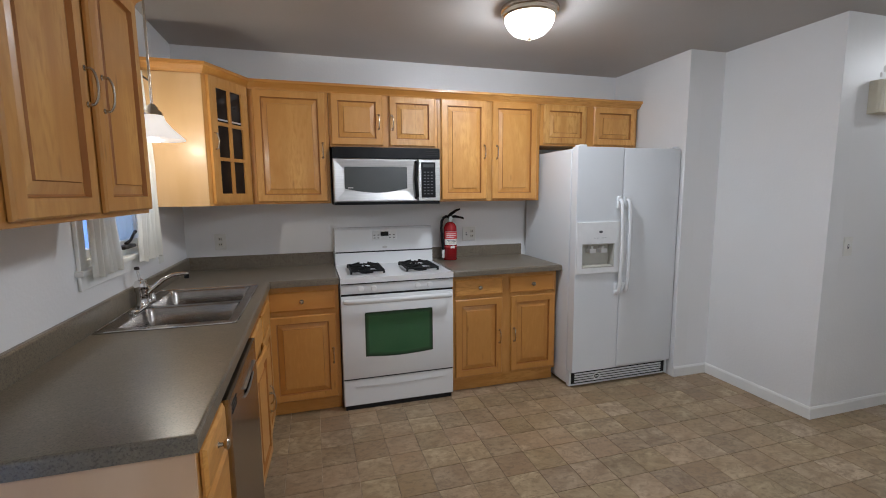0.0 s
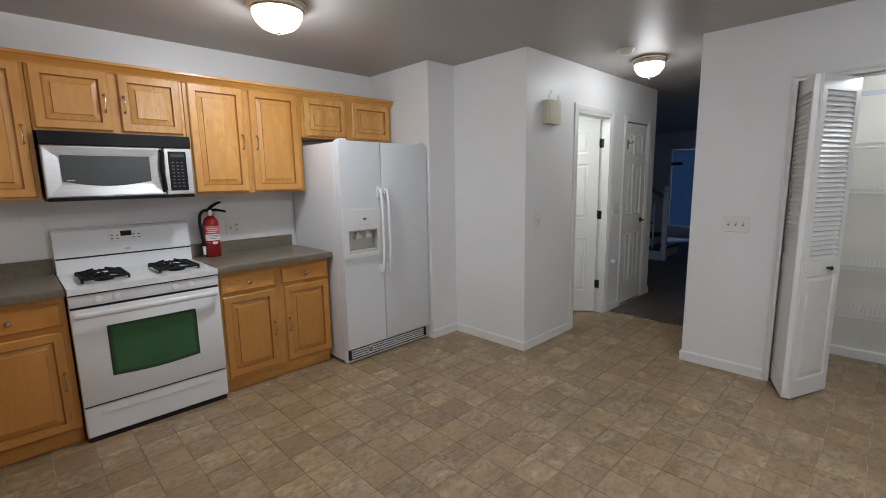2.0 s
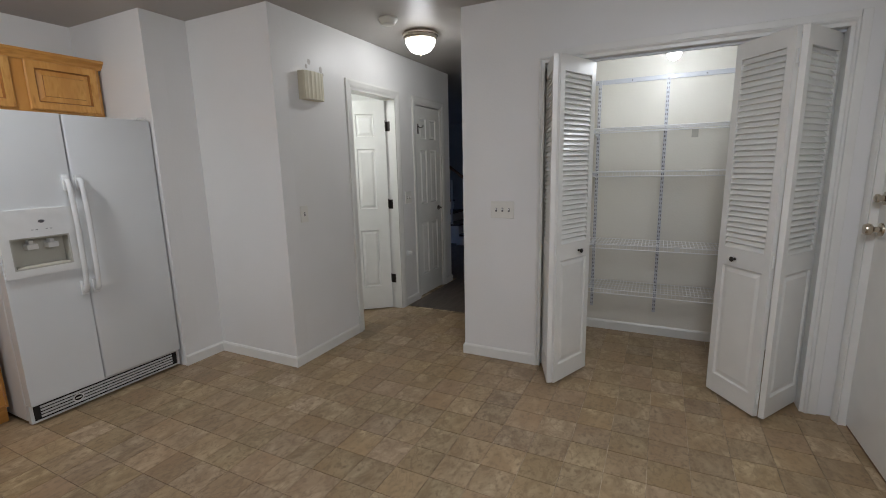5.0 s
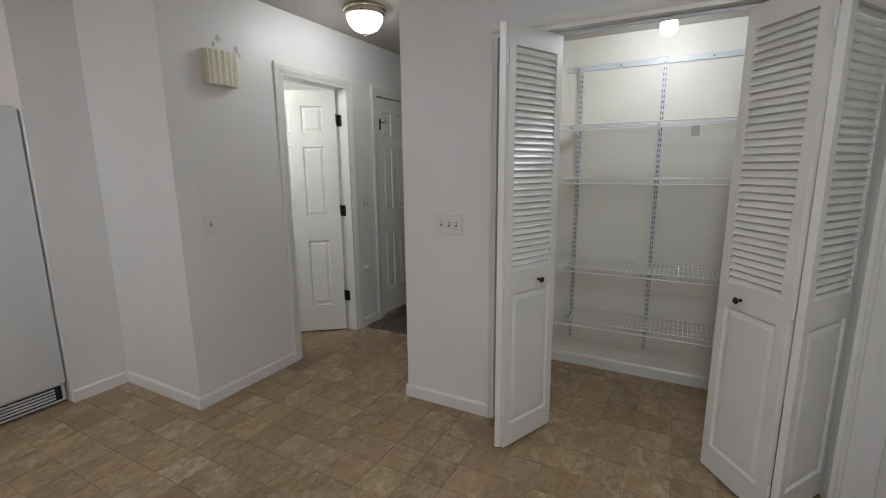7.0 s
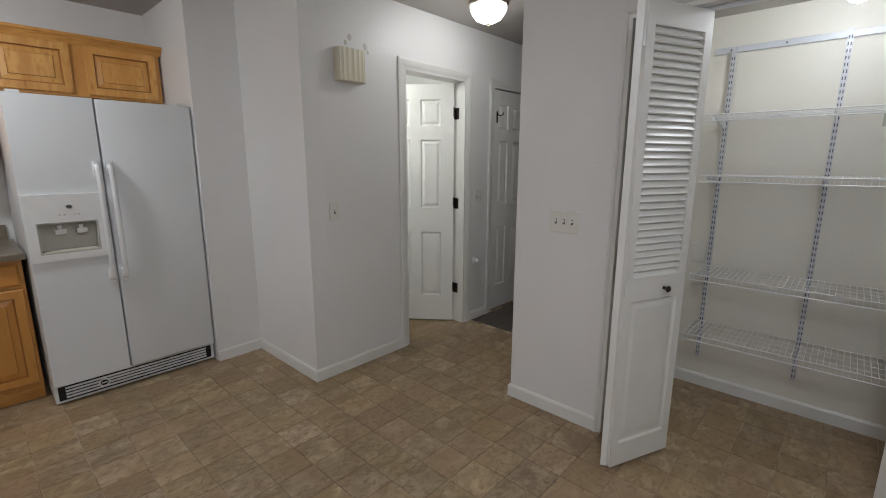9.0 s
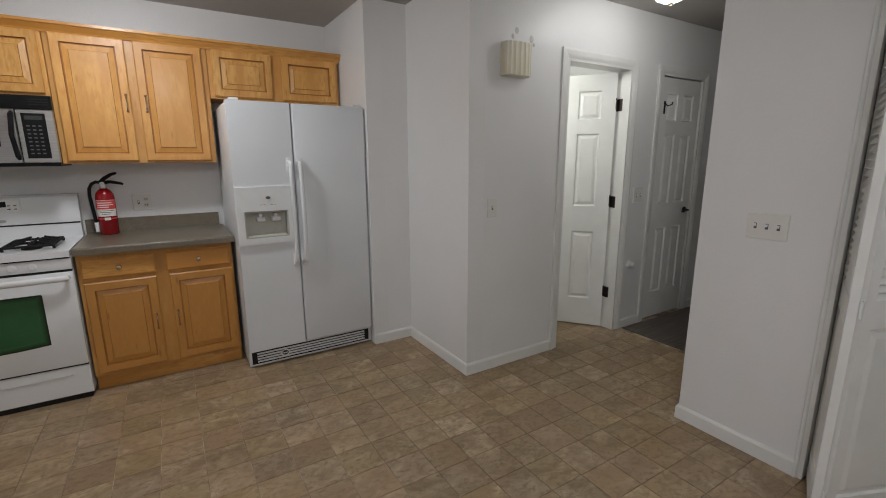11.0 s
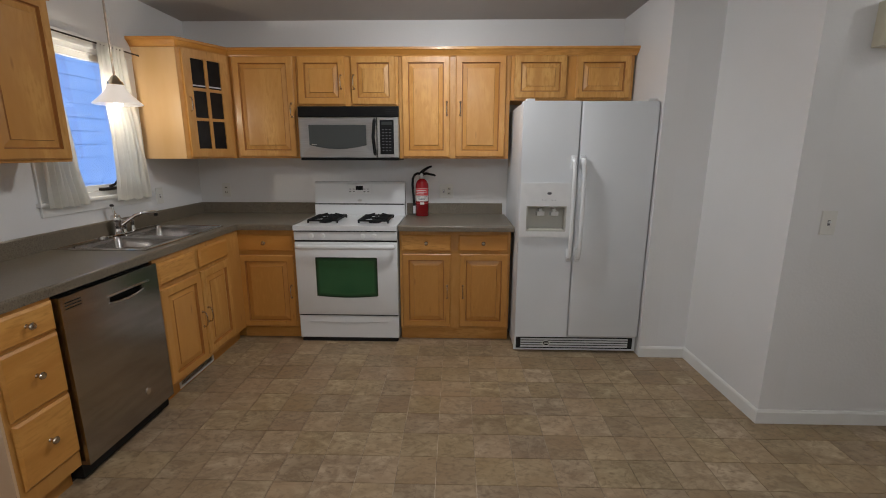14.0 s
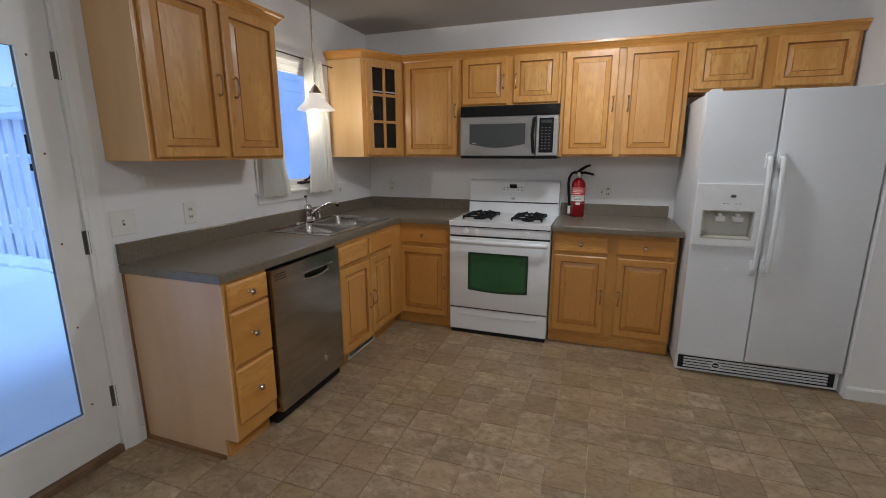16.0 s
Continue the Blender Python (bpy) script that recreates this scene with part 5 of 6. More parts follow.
# the entry door in the south wall
d = thing("door_3", XDOOR[1] - 0.019, YS - 0.030, 0.015, 180, "white flat entry door with satin knob and deadbolt", "door", kind="structure")
w3 = XDOOR[1] - XDOOR[0] - 0.038
sl = part("slab", box(0, w3, 0.0, 0.044, 0, 2.035, 0.002), TRIM, d, "white painted steel slab")
for z in (1.055, 1.205):
    part("rose", lathe([(0.033, 0), (0.031, 0.008), (0.014, 0.012), (0.013, 0.030)], 20, pose(0.060, 0.0, z, 90)), NICKEL, sl, "round satin rose", True)
part("door_knob", lathe([(0.013, 0.030), (0.026, 0.040), (0.029, 0.052), (0.024, 0.066), (0, 0.070)], 22, pose(0.060, 0, 1.055, 90)), NICKEL, sl, "round satin door knob", True)
part("thumb_turn", lathe([(0.020, 0.028), (0.020, 0.040), (0.010, 0.046), (0, 0.047)], 20, pose(0.060, 0, 1.205, 90)), NICKEL, sl, "round deadbolt turn", True)
part("door_sill", box(XDOOR[0] + 0.019, XDOOR[1] - 0.019, YS - T, YS - 0.034, 0.0, 0.013), THRESH, None, "worn brown door sill", kind="structure")
t = thing("door_contact", 4.47, YS - 0.030, 1.975, 180, "small tan contact box at the door head", "sensor")
part("cover", box(-0.035, 0.035, -0.022, -0.001, 0, 0.06, 0.003), CREAM, t)

# the glazed back door
d = thing("door_4", XW - 0.012, BDOOR[1] - 0.020, 0.045, -90, "white back door with a full glass pane, closed", "door", kind="structure")
# turned so that its own x runs to -y and its face looks into the room
w4 = BDOOR[1] - BDOOR[0] - 0.042
gx0, gx1, gz0, gz1 = 0.118, w4 - 0.118, 0.213, 1.783
bm = cells([0, gx0, gx1, w4], [0, gz0, gz1, 1.965], lambda i, j: not (i == 1 and j == 1), -0.040, 0.0, lambda u, v, w: (u, w, v))
sl = part("slab", bm, TRIM, d, "white painted door frame")
part("glass_stop", cells([gx0 - 0.030, gx0 + 0.014, gx1 - 0.014, gx1 + 0.030], [gz0 - 0.030, gz0 + 0.014, gz1 - 0.014, gz1 + 0.030], lambda i, j: not (i == 1 and j == 1), 0.0005, 0.012, lambda u, v, w: (u, w, v)), TRIM, sl, "raised white glazing frame")
part("glass_seal", cells([gx0 + 0.004, gx0 + 0.012, gx1 - 0.012, gx1 - 0.004], [gz0 + 0.004, gz0 + 0.012, gz1 - 0.012, gz1 - 0.004], lambda i, j: not (i == 1 and j == 1), -0.022, -0.004, lambda u, v, w: (u, w, v)), INK, sl, "dark glass seal")
p = part("pane", box(gx0 + 0.001, gx1 - 0.001, -0.024, -0.020, gz0 + 0.001, gz1 - 0.001), GLASS, sl, "clear glass pane")
p.visible_shadow = False
for z in (0.25, 0.99, 1.72):
    bm = box(-0.022, 0.010, 0.0, 0.004, z - 0.052, z + 0.052)
    tube([(-0.008, 0.008, z - 0.055), (-0.008, 0.008, z + 0.055)], 0.0075, 8, bm)
    part("hinge", bm, HINGE, sl, "dull grey steel door hinge", True)
for k in range(5):
    part("screw_cap", lathe([(0.005, 0), (0, 0.003)], 8, pose(gx0 - 0.020, 0.012, gz0 + 0.05 + k * 0.37, -90)), THRESH, sl, "small brown screw hole")
part("threshold", box(XW - 0.14, XW + 0.012, BDOOR[0] + 0.019, BDOOR[1] - 0.019, 0.0, 0.040, 0.006), THRESH, None, "worn brown wooden threshold", kind="structure")
part("baseboard", box(XW + 0.0005, XW + 0.012, BDOOR[1] + 0.072, -2.466, 0, 0.078), TRIM, None, "short white baseboard end", kind="structure")


# ---- bifold closet doors ----
def leaf(parent_name, p, q, flip, knob_at, label):
    """A louvred leaf from p to q (points at its two lower edges)."""
    dx, dy = q[0] - p[0], q[1] - p[1]
    w = math.hypot(dx, dy)
    d = thing(parent_name, p[0], p[1], 0.018, math.degrees(math.atan2(dy, dx)), label, "closet door", "louvred closet door leaves")
    H, st, th = 2.012, 0.042, 0.028
    a, b = (-th, 0) if flip else (0, th)
    bm = cells([0, st, w - st, w], [0, 0.115, 0.800, 0.905, 1.925, H], lambda i, j: not (i == 1 and j in (1, 3)), a, b, lambda u, v, w_: (u, w_, v))
    fr = part("door_frame", bm, TRIM, d, "white stiles and rails")
    for s in (0, 1):
        yy = (lambda q_: a + q_) if s == 0 else (lambda q_: b - q_)
        bm = bmesh.new()
        last = None
        for ins, q_ in ((0, 0.0), (0.007, 0.009), (0.018, 0.009), (0.036, 0.003), (0.038, 0.003)):
            lp = [bm.verts.new((x, yy(q_), z)) for x, z in ((st + ins, 0.115 + ins), (w - st - ins, 0.115 + ins), (w - st - ins, 0.800 - ins), (st + ins, 0.800 - ins))]
            if last:
                for k in range(4):
                    bm.faces.new([last[k], last[(k + 1) % 4], lp[(k + 1) % 4], lp[k]])
            last = lp
        bm.faces.new(last)
        part("panel", bm, TRIM, fr, "sunk white panel")
    n = 34
    me = None
    for k in range(n):
        z = 0.905 + (k + 0.5) * 1.02 / n
        if me is None:
            bm = box(st - 0.002, w - st + 0.002, -0.0035, 0.0035, -0.0185, 0.0185)
            bm.transform(pose(0, (a + b) / 2, 0, -34))
            o = part("louver_slat", bm, TRIM, fr)
            me = o.data
            base_ = o.location.copy()
            base_.z = -OFF[fr].z
            o.location.z = z - OFF[fr].z
        else:
            o = new("louver_slat", me)
            o.parent = fr
            o.location = (base_.x, base_.y, z - OFF[fr].z)
    if knob_at:
        yk = a if knob_at[1] < 0 else b
        bm = lathe([(0.008, 0), (0.006, 0.012), (0.013, 0.020), (0.015, 0.026), (0.010, 0.031), (0, 0.032)], 14, pose(knob_at[0], yk, 0.845, 90 if knob_at[1] < 0 else -90))
        part("knob", bm, BRONZE, fr, "dark round knob", True)
    return d


L1 = leaf("closet_door_leaf", (4.685, -3.232), (4.352, -3.352), True, None, "white louvred closet door leaf hinged at the jamb")
L2 = leaf("closet_door_leaf", (4.352, -3.368), (4.690, -3.514), False, (0.235, -1), "white louvred closet door leaf with a knob")
R1 = leaf("closet_door_leaf", (4.412, -4.474), (4.722, -4.684), True, None, "white louvred closet door leaf hinged at the south jamb")
R2 = leaf("closet_door_leaf", (4.690, -4.247), (4.407, -4.450), False, (0.125, -1), "broad white louvred closet door leaf with a knob")
for p, rz in (((4.350, -3.360), 0), ((4.405, -4.462), 0)):
    for z in (0.10, 0.86, 1.86):
        t = thing("bifold_hinge", p[0] - 0.004, p[1], z, rz, "small white hinge between the folding closet leaves", "hinge", "bifold hinges")
        part("barrel", tube([(0, 0, 0), (0, 0, 0.065)], 0.005, 8), WHITE_PLASTIC, t, "", True)
t = thing("closet_track", XC + 0.045, (CLA + CLB) / 2, CLH - 0.018, 0, "grey steel bifold track under the closet header", "door track")
part("rail", box(0, 0.028, -(CLB - CLA) / 2 + 0.02, (CLB - CLA) / 2 - 0.02, -0.014, -0.001), GALV, t, "grey steel rail")

# ---- the closet ----
part("wall_closet_side", box(XC + T, XB, -3.290, -3.19, 0, CEIL), CLOSET_WALL, None, "white painted drywall", kind="structure")
part("ceiling_closet", box(XC + T, XB, YS, -3.290, 2.225, 2.30), CEILING, None, "closet ceiling in the same toned-down white", kind="structure")
t = thing("closet_light", 5.10, -3.943, 2.225, 0, "bare lit bulb in a white holder on the closet ceiling", "ceiling light")
part("holder", lathe([(0.055, 0), (0.052, -0.012), (0.026, -0.022), (0.022, -0.045), (0, -0.045)], 20), WHITE_PLASTIC, t, "white porcelain holder", True)
b = part("bulb", lathe([(0.014, -0.044), (0.022, -0.070), (0.040, -0.100), (0.042, -0.125), (0.030, -0.150), (0, -0.164)], 20), BULB, t, "lit frosted bulb", True)
b.visible_shadow = False
t = thing("closet_pull_cord", 5.06, -3.90, 2.12, 0, "thin hanging cord beside the closet bulb", "cord")
part("cord", tube([(0, 0, 0.10), (0, 0, 0)], 0.0015, 6), WHITE_PLASTIC, t)
t = thing("shelf_rail", XB, -4.02, 2.020, 0, "white hanging rail for the shelf uprights", "shelf rail")
part("rail", box(-0.012, -0.001, -0.78, 0.68, 0, 0.034, 0.002), GALV, t)
for k in range(6):
    part("screw", lathe([(0.005, 0), (0, 0.002)], 8, pose(-0.012, 0.60 - 0.25 * k, 0.017, 0, -90)), INK, t, "dark screw head")
for y, zt in ((-3.437, 2.05), (-3.922, 2.06), (-4.395, 2.06), (-4.79, 2.06)):
    t = thing("shelf_upright", XB, y, 0.200, 0, "white slotted shelf upright on the closet wall", "shelf upright", "shelf uprights")
    part("channel", box(-0.024, -0.0125, -0.012, 0.012, 0, zt - 0.200), GALV, t, "white steel channel")
    bm = bmesh.new()
    for k in range(int((zt - 0.23) / 0.032)):
        for s in (-0.0055, 0.0055):
            box(-0.0248, -0.0241, s - 0.0022, s + 0.0022, 0.02 + k * 0.032, 0.036 + k * 0.032, bm=bm)
    part("slots", bm, INK, t, "dark slots in two rows", kind="stuff")
SHX = XB - 0.030
wire_me, cross_me = None, None
for z, tilt in ((1.662, 0), (1.345, 0), (0.795, 0), (0.440, 0)):
    t = thing("wire_shelf", SHX, -3.400, z, 0, "white coated wire shelf on brackets in the closet", "shelf", "closet wire shelves")
    for x, zz, r in ((0.0, 0, 0.0035), (-0.075, -0.003, 0.0026), (-0.15, -0.003, 0.0030), (-0.225, -0.003, 0.0026), (-0.300, 0, 0.0042), (-0.302, -0.032, 0.0042)):
        part("rail_wire", tube([(x, 0, zz), (x, -1.40, zz)], r, 6), WIRE, t, "long shelf rod", True)
    bm = bmesh.new()
    for k in range(56):
        y = -0.012 - k * 0.0250
        tube([(0.0, y, 0.003), (-0.300, y, 0.003), (-0.303, y, -0.032)], 0.0016, 4, bm)
    part("cross_wire", bm, WIRE, t, "close row of thin cross wires", kind="stuff")
    for y in (-0.037, -0.522, -0.995):
        bm = bmesh.new()
        lo = [(0.004, -0.060), (0.004, -0.006), (-0.295, -0.006), (-0.295, -0.016)]
        va = [[bm.verts.new((a, y + s, c)) for a, c in lo] for s in (-0.002, 0.002)]
        bm.faces.new(va[0]), bm.faces.new(va[1])
        for k in range(4):
            bm.faces.new([va[0][k], va[0][(k + 1) % 4], va[1][(k + 1) % 4], va[1][k]])
        part("bracket", bm, GALV, t, "tapered steel bracket")
t = thing("shelf_tag", SHX - 0.303, -4.105, 1.572, 0, "small tan paper tag hanging from the top wire shelf", "tag")
part("paper", box(-0.0012, 0, -0.020, 0.020, 0, 0.058), RECESS, t)
t = thing("shelf_tag", SHX - 0.303, -4.05, 0.752, 0, "small white clip on the third wire shelf", "tag")
part("paper", box(-0.0012, 0, -0.018, 0.018, 0.012, 0.050), WHITE_PLASTIC, t)

# ---- the dark living room beyond the hall ----
t = thing("staircase", 8.95, -0.90, 0, 0, "white painted staircase in the dim room beyond the hall", "staircase")
for k in range(9):
    y0 = k * 0.255
    part("riser", box(0.0, 0.95, y0, y0 + 0.02, k * 0.185, (k + 1) * 0.185 - 0.03), TRIM, t, "white riser")
    part("tread", box(-0.02, 0.95, y0 - 0.025, y0 + 0.26, (k + 1) * 0.185 - 0.03, (k + 1) * 0.185), PLANK, t, "dark stair tread")
    part("stringer_piece", box(-0.045, -0.021, y0 - 0.03, y0 + 0.27, max(0, k * 0.185 - 0.16), (k + 1) * 0.185 - 0.032), TRIM, t, "white side board")
    part("baluster", box(-0.016, 0.010, y0 + 0.10, y0 + 0.126, (k + 1) * 0.185, (k + 1) * 0.185 + 0.80), TRIM, t, "white square baluster")
part("newel_post", box(-0.05, 0.03, -0.12, -0.04, 0.0, 1.18, 0.006), TRIM, t, "white square newel post")
part("newel_cap", lathe([(0.062, 1.181), (0.062, 1.20), (0.035, 1.215), (0.045, 1.25), (0.03, 1.28), (0, 1.29)], 16, pose(-0.01, -0.08, 0)), TRIM, t, "turned newel cap", True)
part("handrail", tube([(-0.005, -0.08, 1.05), (-0.005, 2.2, 2.70)], 0.028, 8), THRESH, t, "brown handrail", True)
d = thing("door_5", 12.20, GDOOR[0], 0.0, 90, "far glass door with blue daylight behind it", "door", kind="structure")
wg = GDOOR[1] - GDOOR[0]
bm = cells([0.005, 0.03, wg - 0.03, wg - 0.005], [0.102, 0.27, 2.02, 2.045], lambda i, j: not (i == 1 and j == 1), -0.09, -0.04, lambda u, v, w: (u, w, v))
sl = part("slab", bm, WALL_DIMMED, d, "door frame darkened in colour for the dim room")
# The weak blue daylight is put into this very dark glass tint.
FROST = glass("frosted_glass_dimmed_blue", (0.016, 0.024, 0.040), 0.5)
p = part("pane", box(0.031, wg - 0.031, -0.067, -0.061, 0.271, 2.019), FROST, sl, "frosted glass pane tinted dark to dim the daylight")
p.visible_shadow = False
part("closer_box", box(wg - 0.26, wg - 0.02, -0.035, 0.0, 1.69, 1.76, 0.004), BLACK, sl, "small dark box on the door")

# ---- outside ----
bm = bmesh.new()
n = 40
ext = [-900, -300, -100, -40, -20, -14, -11, -9, -8, -7, -6.2, -5.4, -4.6, -3.8, -3.0, -2.2, -1.4, -0.6, -0.11]
ys = [-900, -300, -100, -40, -20, -12, -9, -7, -6, -5, -4.2, -3.4, -2.6, -1.8, -1.0, -0.2, 0.6, 1.4, 2.2, 3, 4, 6, 9, 14, 30, 100, 300, 900]
ext = ext + [12.5, 14, 20, 60, 300, 900]
grid = [[bm.verts.new((x, y, -0.17 + 0.05 * noise.noise((x * 0.5, y * 0.5, 2)) + 0.02 * noise.noise((x * 2, y * 2, 7)))) for y in ys] for x in ext]
for i in range(len(ext) - 1):
    for j in range(len(ys) - 1):
        f = bm.faces.new([grid[i][j], grid[i + 1][j], grid[i + 1][j + 1], grid[i][j + 1]])
for f in bm.faces:
    f.smooth = True
bmesh.ops.translate(bm, verts=bm.verts, vec=(0, 0, 0))
me = bpy.data.meshes.new("ground")
bm.to_mesh(me)
me.materials.append(SNOW)
tagged(new("ground", me), "smooth snow-covered ground", kind="structure")


def picket(parent, x, z0, z1, w=0.145):
    return part("picket", box(x - w / 2, x + w / 2, -0.034, -0.012, z0, z1, 0.004), FENCE_MAT, parent)


FX, FY, FZ = -8.9, 0.05, -0.14
f = thing("fence", FX, FY, FZ, 0, "white picket fence capped with snow", "fence")
for k in range(23):
    picket(f, 0.06 + k * 0.240, 0.06, 2.02 + 0.012 * (k % 2))
for z in (0.42, 1.42):
    part("rail", box(0, 5.6, -0.011, 0.040, z, z + 0.09), FENCE_MAT, f, "white fence rail")
for x in (0.0, 2.8, 5.6):
    part("post", box(x - 0.055, x + 0.055, 0.041, 0.15, 0, 2.06, 0.005), FENCE_MAT, f, "square white fence post")
for z in (0.52, 1.52):
    bm = bmesh.new()
    tube([(5.6 * k / 44, 0.012 - 0.02 * noise.noise((k * 0.9, z, 0)), z + 0.012 * noise.noise((k * 0.7, z, 3))) for k in range(45)], [0.022 + 0.030 * abs(noise.noise((k * 0.8, z, 5))) for k in range(45)], 8, bm)
    s_ = thing("snow_ridge", FX, FY, FZ, 0, "snow lying on the fence rail", "snow", "snow on the fence")
    part("snow", bm, SNOW, s_, "", True)
for a, b in ((0.06, 2.72), (2.88, 5.5)):
    bm = bmesh.new()
    tube([(a + (b - a) * k / 26, -0.02, 2.085 + 0.02 * noise.noise((k * 0.5, a, 3))) for k in range(27)], [0.04] + [0.075 + 0.05 * abs(noise.noise((k * 0.35, a, 8))) for k in range(25)] + [0.04], 8, bm)
    s_ = thing("snow_ridge", FX, FY, FZ, 0, "thick soft snow lying on top of the pickets", "snow", "snow on the fence")
    part("snow", bm, SNOW, s_, "", True)
s_ = thing("snow_heap", FX, FY, FZ, 0, "rounded snow cushion along the fence foot", "snow", "snow on the fence")
bm = bmesh.new()
tube([(5.6 * k / 50, -0.10 + 0.04 * noise.noise((k * 0.6, 1, 0)), 0.02 + 0.02 * noise.noise((k * 0.7, 2, 3))) for k in range(51)], [0.09 + 0.07 * abs(noise.noise((k * 0.5, 3, 5))) for k in range(51)], 8, bm)
part("snow", bm, SNOW, s_, "", True)
for x in (0.0, 2.8, 5.6):
    s_ = thing("snow_heap", FX + x, FY + 0.095, FZ + 2.062, 0, "rounded snow cap on a fence post", "snow", "snow on the fence")
    part("snow", lathe([(0.12, 0.0), (0.15, 0.04), (0.13, 0.14), (0.07, 0.21), (0, 0.22)], 14), SNOW, s_, "", True)


def house(x0, x1, y0, y1, h, ridge, windows, label):
    t = thing("house", x0, y0, -0.17, 0, label, "house")
    w, d_ = x1 - x0, y1 - y0
    part("wall", box(0, w, 0, d_, 0, h), SIDING, t, "grey-blue siding")
    bm = bmesh.new()
    n_ = int(h / 0.19)
    for k in range(n_):
        z = k * 0.19
        v = [bm.verts.new(p) for p in ((w + 0.010, 0, z), (w + 0.010, d_, z), (w + 0.004, d_, z + 0.188), (w + 0.004, 0, z + 0.188), (w + 0.001, 0, z), (w + 0.001, d_, z))]
        bm.faces.new([v[0], v[1], v[2], v[3]]), bm.faces.new([v[0], v[1], v[5], v[4]])
        v = [bm.verts.new(p) for p in ((0, -0.018, z), (w, -0.018, z), (w, -0.004, z + 0.188), (0, -0.004, z + 0.188), (0, -0.001, z), (w, -0.001, z))]
        bm.faces.new([v[0], v[1], v[2], v[3]]), bm.faces.new([v[0], v[1], v[5], v[4]])
    part("siding_boards", bm, SIDING, t, "lapped siding boards", kind="stuff")
    bm = bmesh.new()
    o = 0.4
    vs_ = [bm.verts.new(p) for p in ((-o, -o, h), (w + o, -o, h), (w + o, d_ + o, h), (-o, d_ + o, h), (w / 2, -o, h + ridge), (w / 2, d_ + o, h + ridge))]
    for q in ((0, 1, 4), (2, 3, 5), (1, 2, 5, 4), (3, 0, 4, 5), (0, 3, 2, 1)):
        bm.faces.new([vs_[i] for i in q])
    part("roof", bm, SNOW, t, "roof under thick snow")
    part("eave", box(-o, w + o, -o, d_ + o, h - 0.16, h - 0.002), FENCE_MAT, t, "white eave board")
    for y, z, ww, hh_ in windows:
        wd = part("window", cells([y, y + 0.07, y + ww - 0.07, y + ww], [z, z + 0.07, z + hh_ - 0.07, z + hh_], lambda i, j: not (i == 1 and j == 1), w + 0.02, w + 0.06, lambda u, v_, q: (q, u, v_)), FENCE_MAT, t, "white window frame")
        part("pane", box(w + 0.02, w + 0.03, y + 0.07, y + ww - 0.07, z + 0.07, z + hh_ - 0.07), CAB_GLASS, wd, "dark window pane")
    return t


house(-5.4, -3.2, 2.0, 16.0, 6.4, 1.5, [], "neighbouring house with grey-blue siding and a snowy roof")
house(-22.0, -14.0, -1.5, 9.0, 2.9, 1.0, [(2.0, 1.0, 1.0, 1.2), (6.0, 1.0, 1.0, 1.2)], "low distant house under a snowy roof")


def tree(x, y, h, seed, label):
    rnd = random.Random(seed)
    t = thing("bare_tree", x, y, -0.17, 0, label, "tree", "bare snowy trees")
    bm = bmesh.new()
    tube([(0, 0, 0), (0.03, 0.02, h * 0.25), (-0.02, 0.05, h * 0.5), (0.05, 0, h * 0.95)], [0.16, 0.12, 0.08, 0.02], 8, bm)
    part("trunk", bm, BARK, t, "dark tapered trunk", True)
    bm, sn = bmesh.new(), bmesh.new()

    def limb(p, d_, l, r, depth):
        q = p + d_ * l
        mid = p + d_ * l * 0.5 + Vector((rnd.uniform(-1, 1), rnd.uniform(-1, 1), rnd.uniform(-0.3, 0.6))) * l * 0.08
        tube([p, mid, q], [r, r * 0.8, r * 0.5], 4, bm)
        tube([p + Vector((0, 0, r)), mid + Vector((0, 0, r * 0.9)), q + Vector((0, 0, r * 0.7))], [r * 0.7, r * 0.7, r * 0.5], 4, sn)
        if depth:
            for _ in range(3):
                nd = (d_ + Vector((rnd.uniform(-0.8, 0.8), rnd.uniform(-0.8, 0.8), rnd.uniform(-0.2, 0.6)))).normalized()
                limb(p + d_ * l * rnd.uniform(0.35, 1.0), nd, l * rnd.uniform(0.45, 0.7), r * 0.5, depth - 1)
    for k in range(14):
        a, z = rnd.uniform(0, 6.28), h * rnd.uniform(0.25, 0.9)
        limb(Vector((0, 0, z)), Vector((math.cos(a), math.sin(a), rnd.uniform(0.2, 0.9))).normalized(), h * 0.22, 0.035, 3)
    part("limbs", bm, BARK, t, "dark bare limbs")
    part("snow_on_limbs", sn, SNOW, t, "snow lying on the limbs")


for k, (x, y, h) in enumerate(((-24.5, 2.2, 9.5), (-25.5, 5.6, 10.5), (-24.0, -2.6, 8.8), (-24.5, -8.0, 10.0), (-24.0, 9.0, 11.0), (-12.8, -3.0, 7.0))):
    tree(x, y, h, 10 + k, "tall bare tree loaded with snow")


# ---- floor pieces ----
part("seam_strip", box(SEAM - 0.012, SEAM + 0.012, YC, YH, -0.004, 0.001), PLANK, None, "thin strip between vinyl and planks", kind="structure")
fl_ = thing("floor", 0, 0, 0, 0, "mottled tan square vinyl tiles", "floor", kind="structure")
P = 0.181
X0, Y0 = 2.172 - 12 * P, -1.948 - 16 * P
GAPW = 0.0015
tile_me = None
rest = bmesh.new()
fills = []


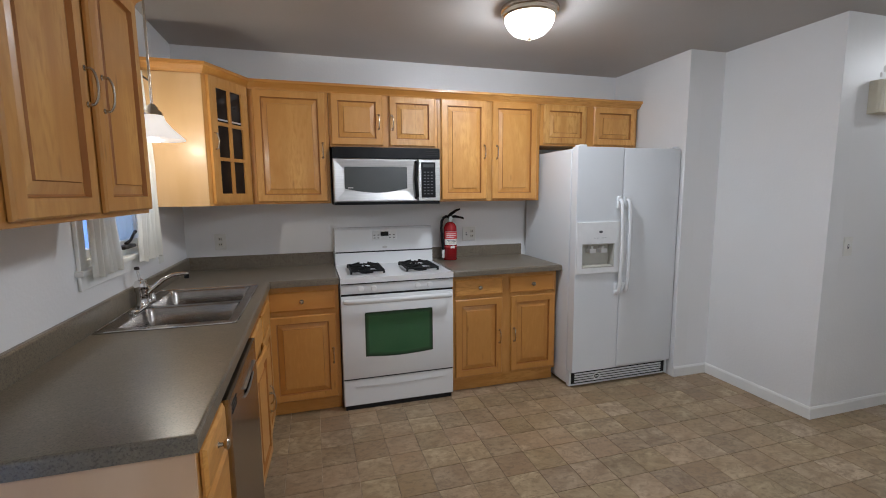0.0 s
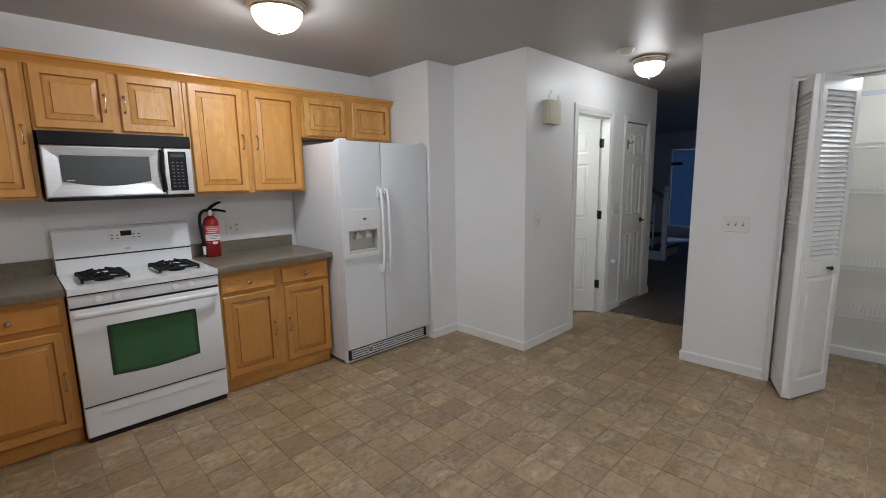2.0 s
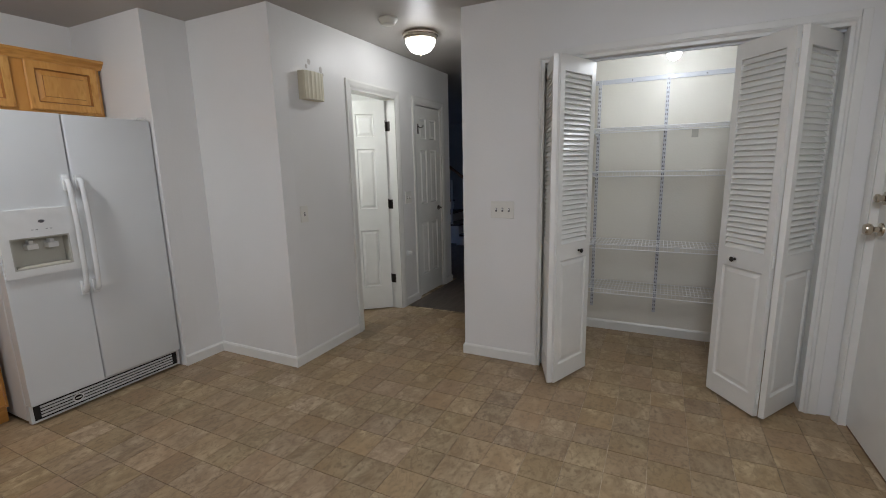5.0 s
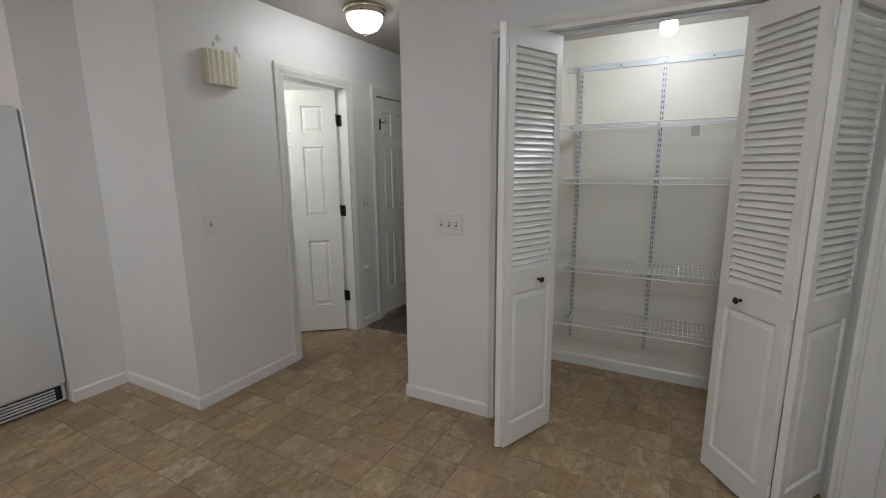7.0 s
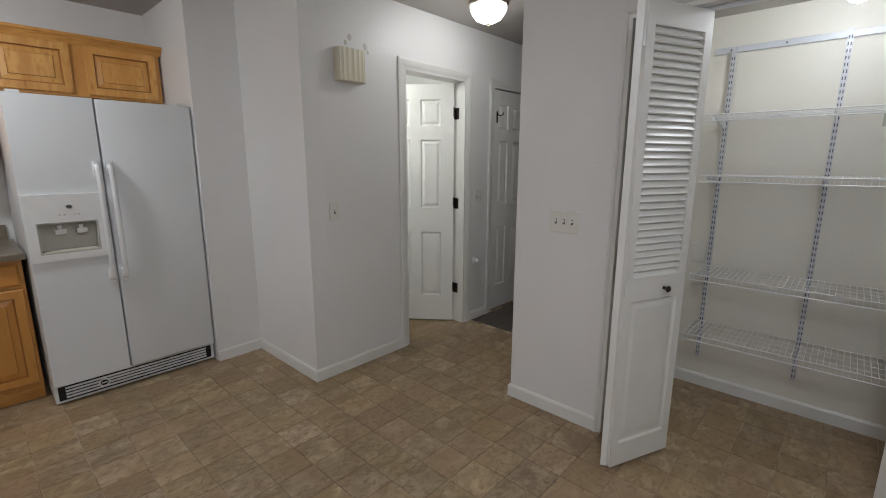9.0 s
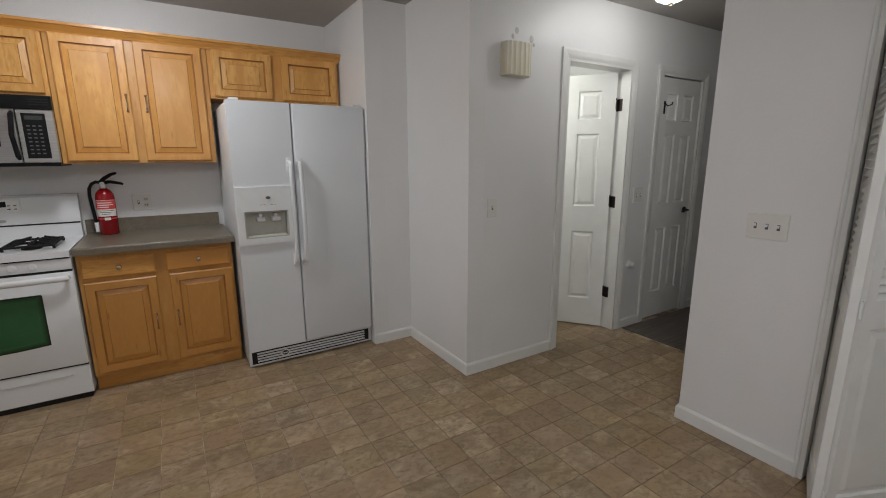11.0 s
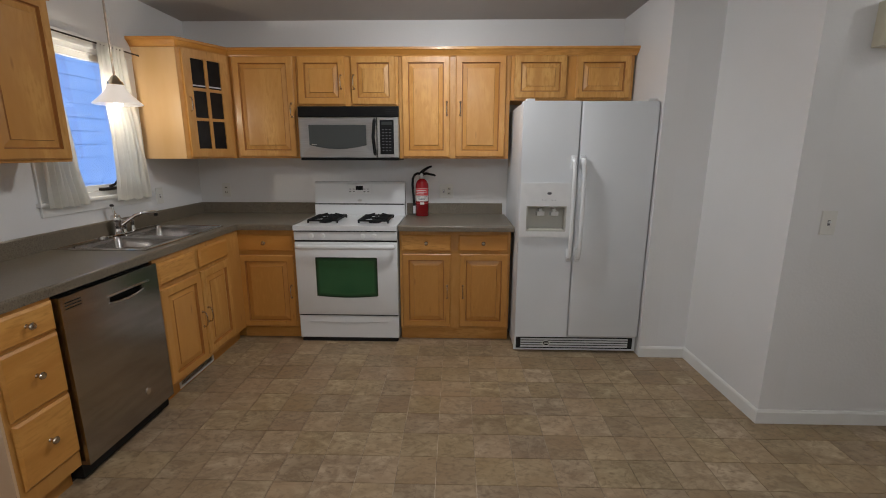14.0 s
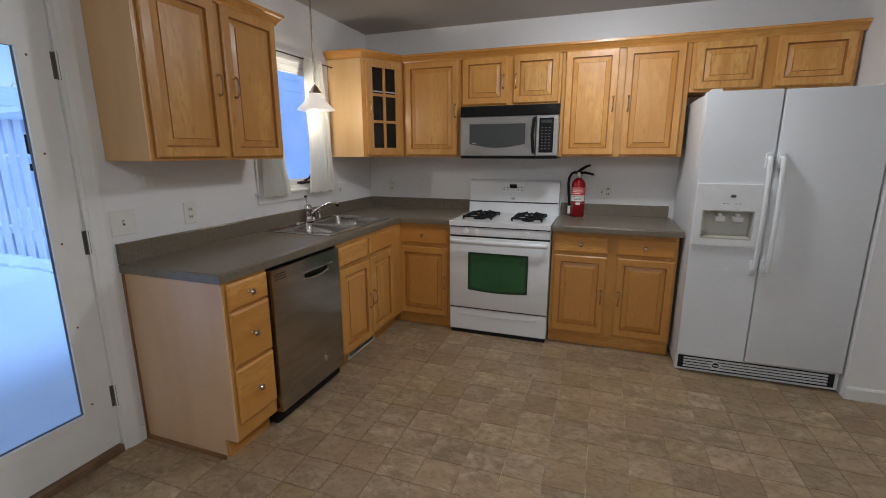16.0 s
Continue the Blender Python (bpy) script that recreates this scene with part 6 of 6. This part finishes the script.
def floor_area(x, y):
    if y < YS - 0.09 or x < XW - 0.09:
        return False
    if x < XJ + 0.09 and y < 0:
        return True
    if x < XN + 0.09 and y < YJ + 0.09:
        return True
    if y < YH + 0.09 and x < XC + 0.09:
        return True
    if YC - 0.09 < y < YH + 0.09 and x < SEAM - 0.10:
        return True
    if x < XB + 0.09 and y < -3.2 and x >= XC - 0.05:
        return True
    if D1A < x < 5.37 and YH <= y < 0.5:
        return True
    return XN + T < x < 5.56 and YH <= y < 0.6


def under(x, y):
    """Hidden under the cabinets and appliances."""
    return (x < 0.50 and y > -2.40) or (y > -0.46 and x < 2.62) or (y > -0.60 and 2.72 < x < 3.55)


near = 0
for i in range(-1, 36):
    for j in range(-1, 34):
        xa, ya = X0 + i * P, Y0 + j * P
        cx, cy = xa + P / 2, ya + P / 2
        if not floor_area(cx, cy) or under(cx, cy):
            continue
        if 1.09 < cx < 4.16 and -3.94 < cy < -0.9 and near < 300:
            if tile_me is None:
                bm = box(-P / 2 + GAPW, P / 2 - GAPW, -P / 2 + GAPW, P / 2 - GAPW, -0.0035, 0.0)
                o = part("tile", bm, TILE, fl_)
                tile_me = o.data
            else:
                o = new("tile", tile_me)
                o.parent = fl_
            o.location = (cx, cy, -0.00175)
            near += 1
        else:
            x1_, y1_ = xa + P - GAPW, ya + P - GAPW
            box(xa + GAPW, x1_, ya + GAPW, y1_, -0.0035, 0.0, bm=rest)
TILE_REST = TILE.copy()
TILE_REST.name = "mottled_tan_vinyl_joined"
_n = TILE_REST.node_tree
_geo = _n.nodes.new("ShaderNodeNewGeometry")
for lk in list(_n.links):
    if lk.from_node.type == "OBJECT_INFO":
        to = lk.to_socket
        _n.links.remove(lk)
        _n.links.new(_geo.outputs["Random Per Island"], to)
part("tiles", rest, TILE_REST, fl_, "further vinyl tiles in the same grid", kind="stuff")

pf = thing("floor_planks", 0, 0, 0, 0, "dark grey-brown wood planks beyond the seam", "floor", kind="structure")
rnd = random.Random(4)
y = YC
me = None
far_p = bmesh.new()
while y < 1.55:
    x = SEAM + 0.013 - rnd.uniform(0, 0.8)
    while x < 12.18:
        a, b = max(x, SEAM + 0.013), min(x + 1.2, 12.19)
        inside = (y + 0.06 < YH) or (a > 6.57)
        if b - a > 0.02 and (inside or (b > 6.57)):
            if not inside:
                a = max(a, 6.56 + T)
            if b - a > 0.02:
                if b < 8.9 and y + 0.06 < YH:
                    part("plank", box(a + 0.001, b - 0.001, y + 0.001, y + 0.124, -0.0035, 0.0), PLANK, pf)
                else:
                    box(a + 0.001, b - 0.001, y + 0.001, y + 0.124, -0.0035, 0.0, bm=far_p)
        x += 1.2
    y += 0.125
part("planks", far_p, PLANK, pf, "further planks in the dim room", kind="stuff")
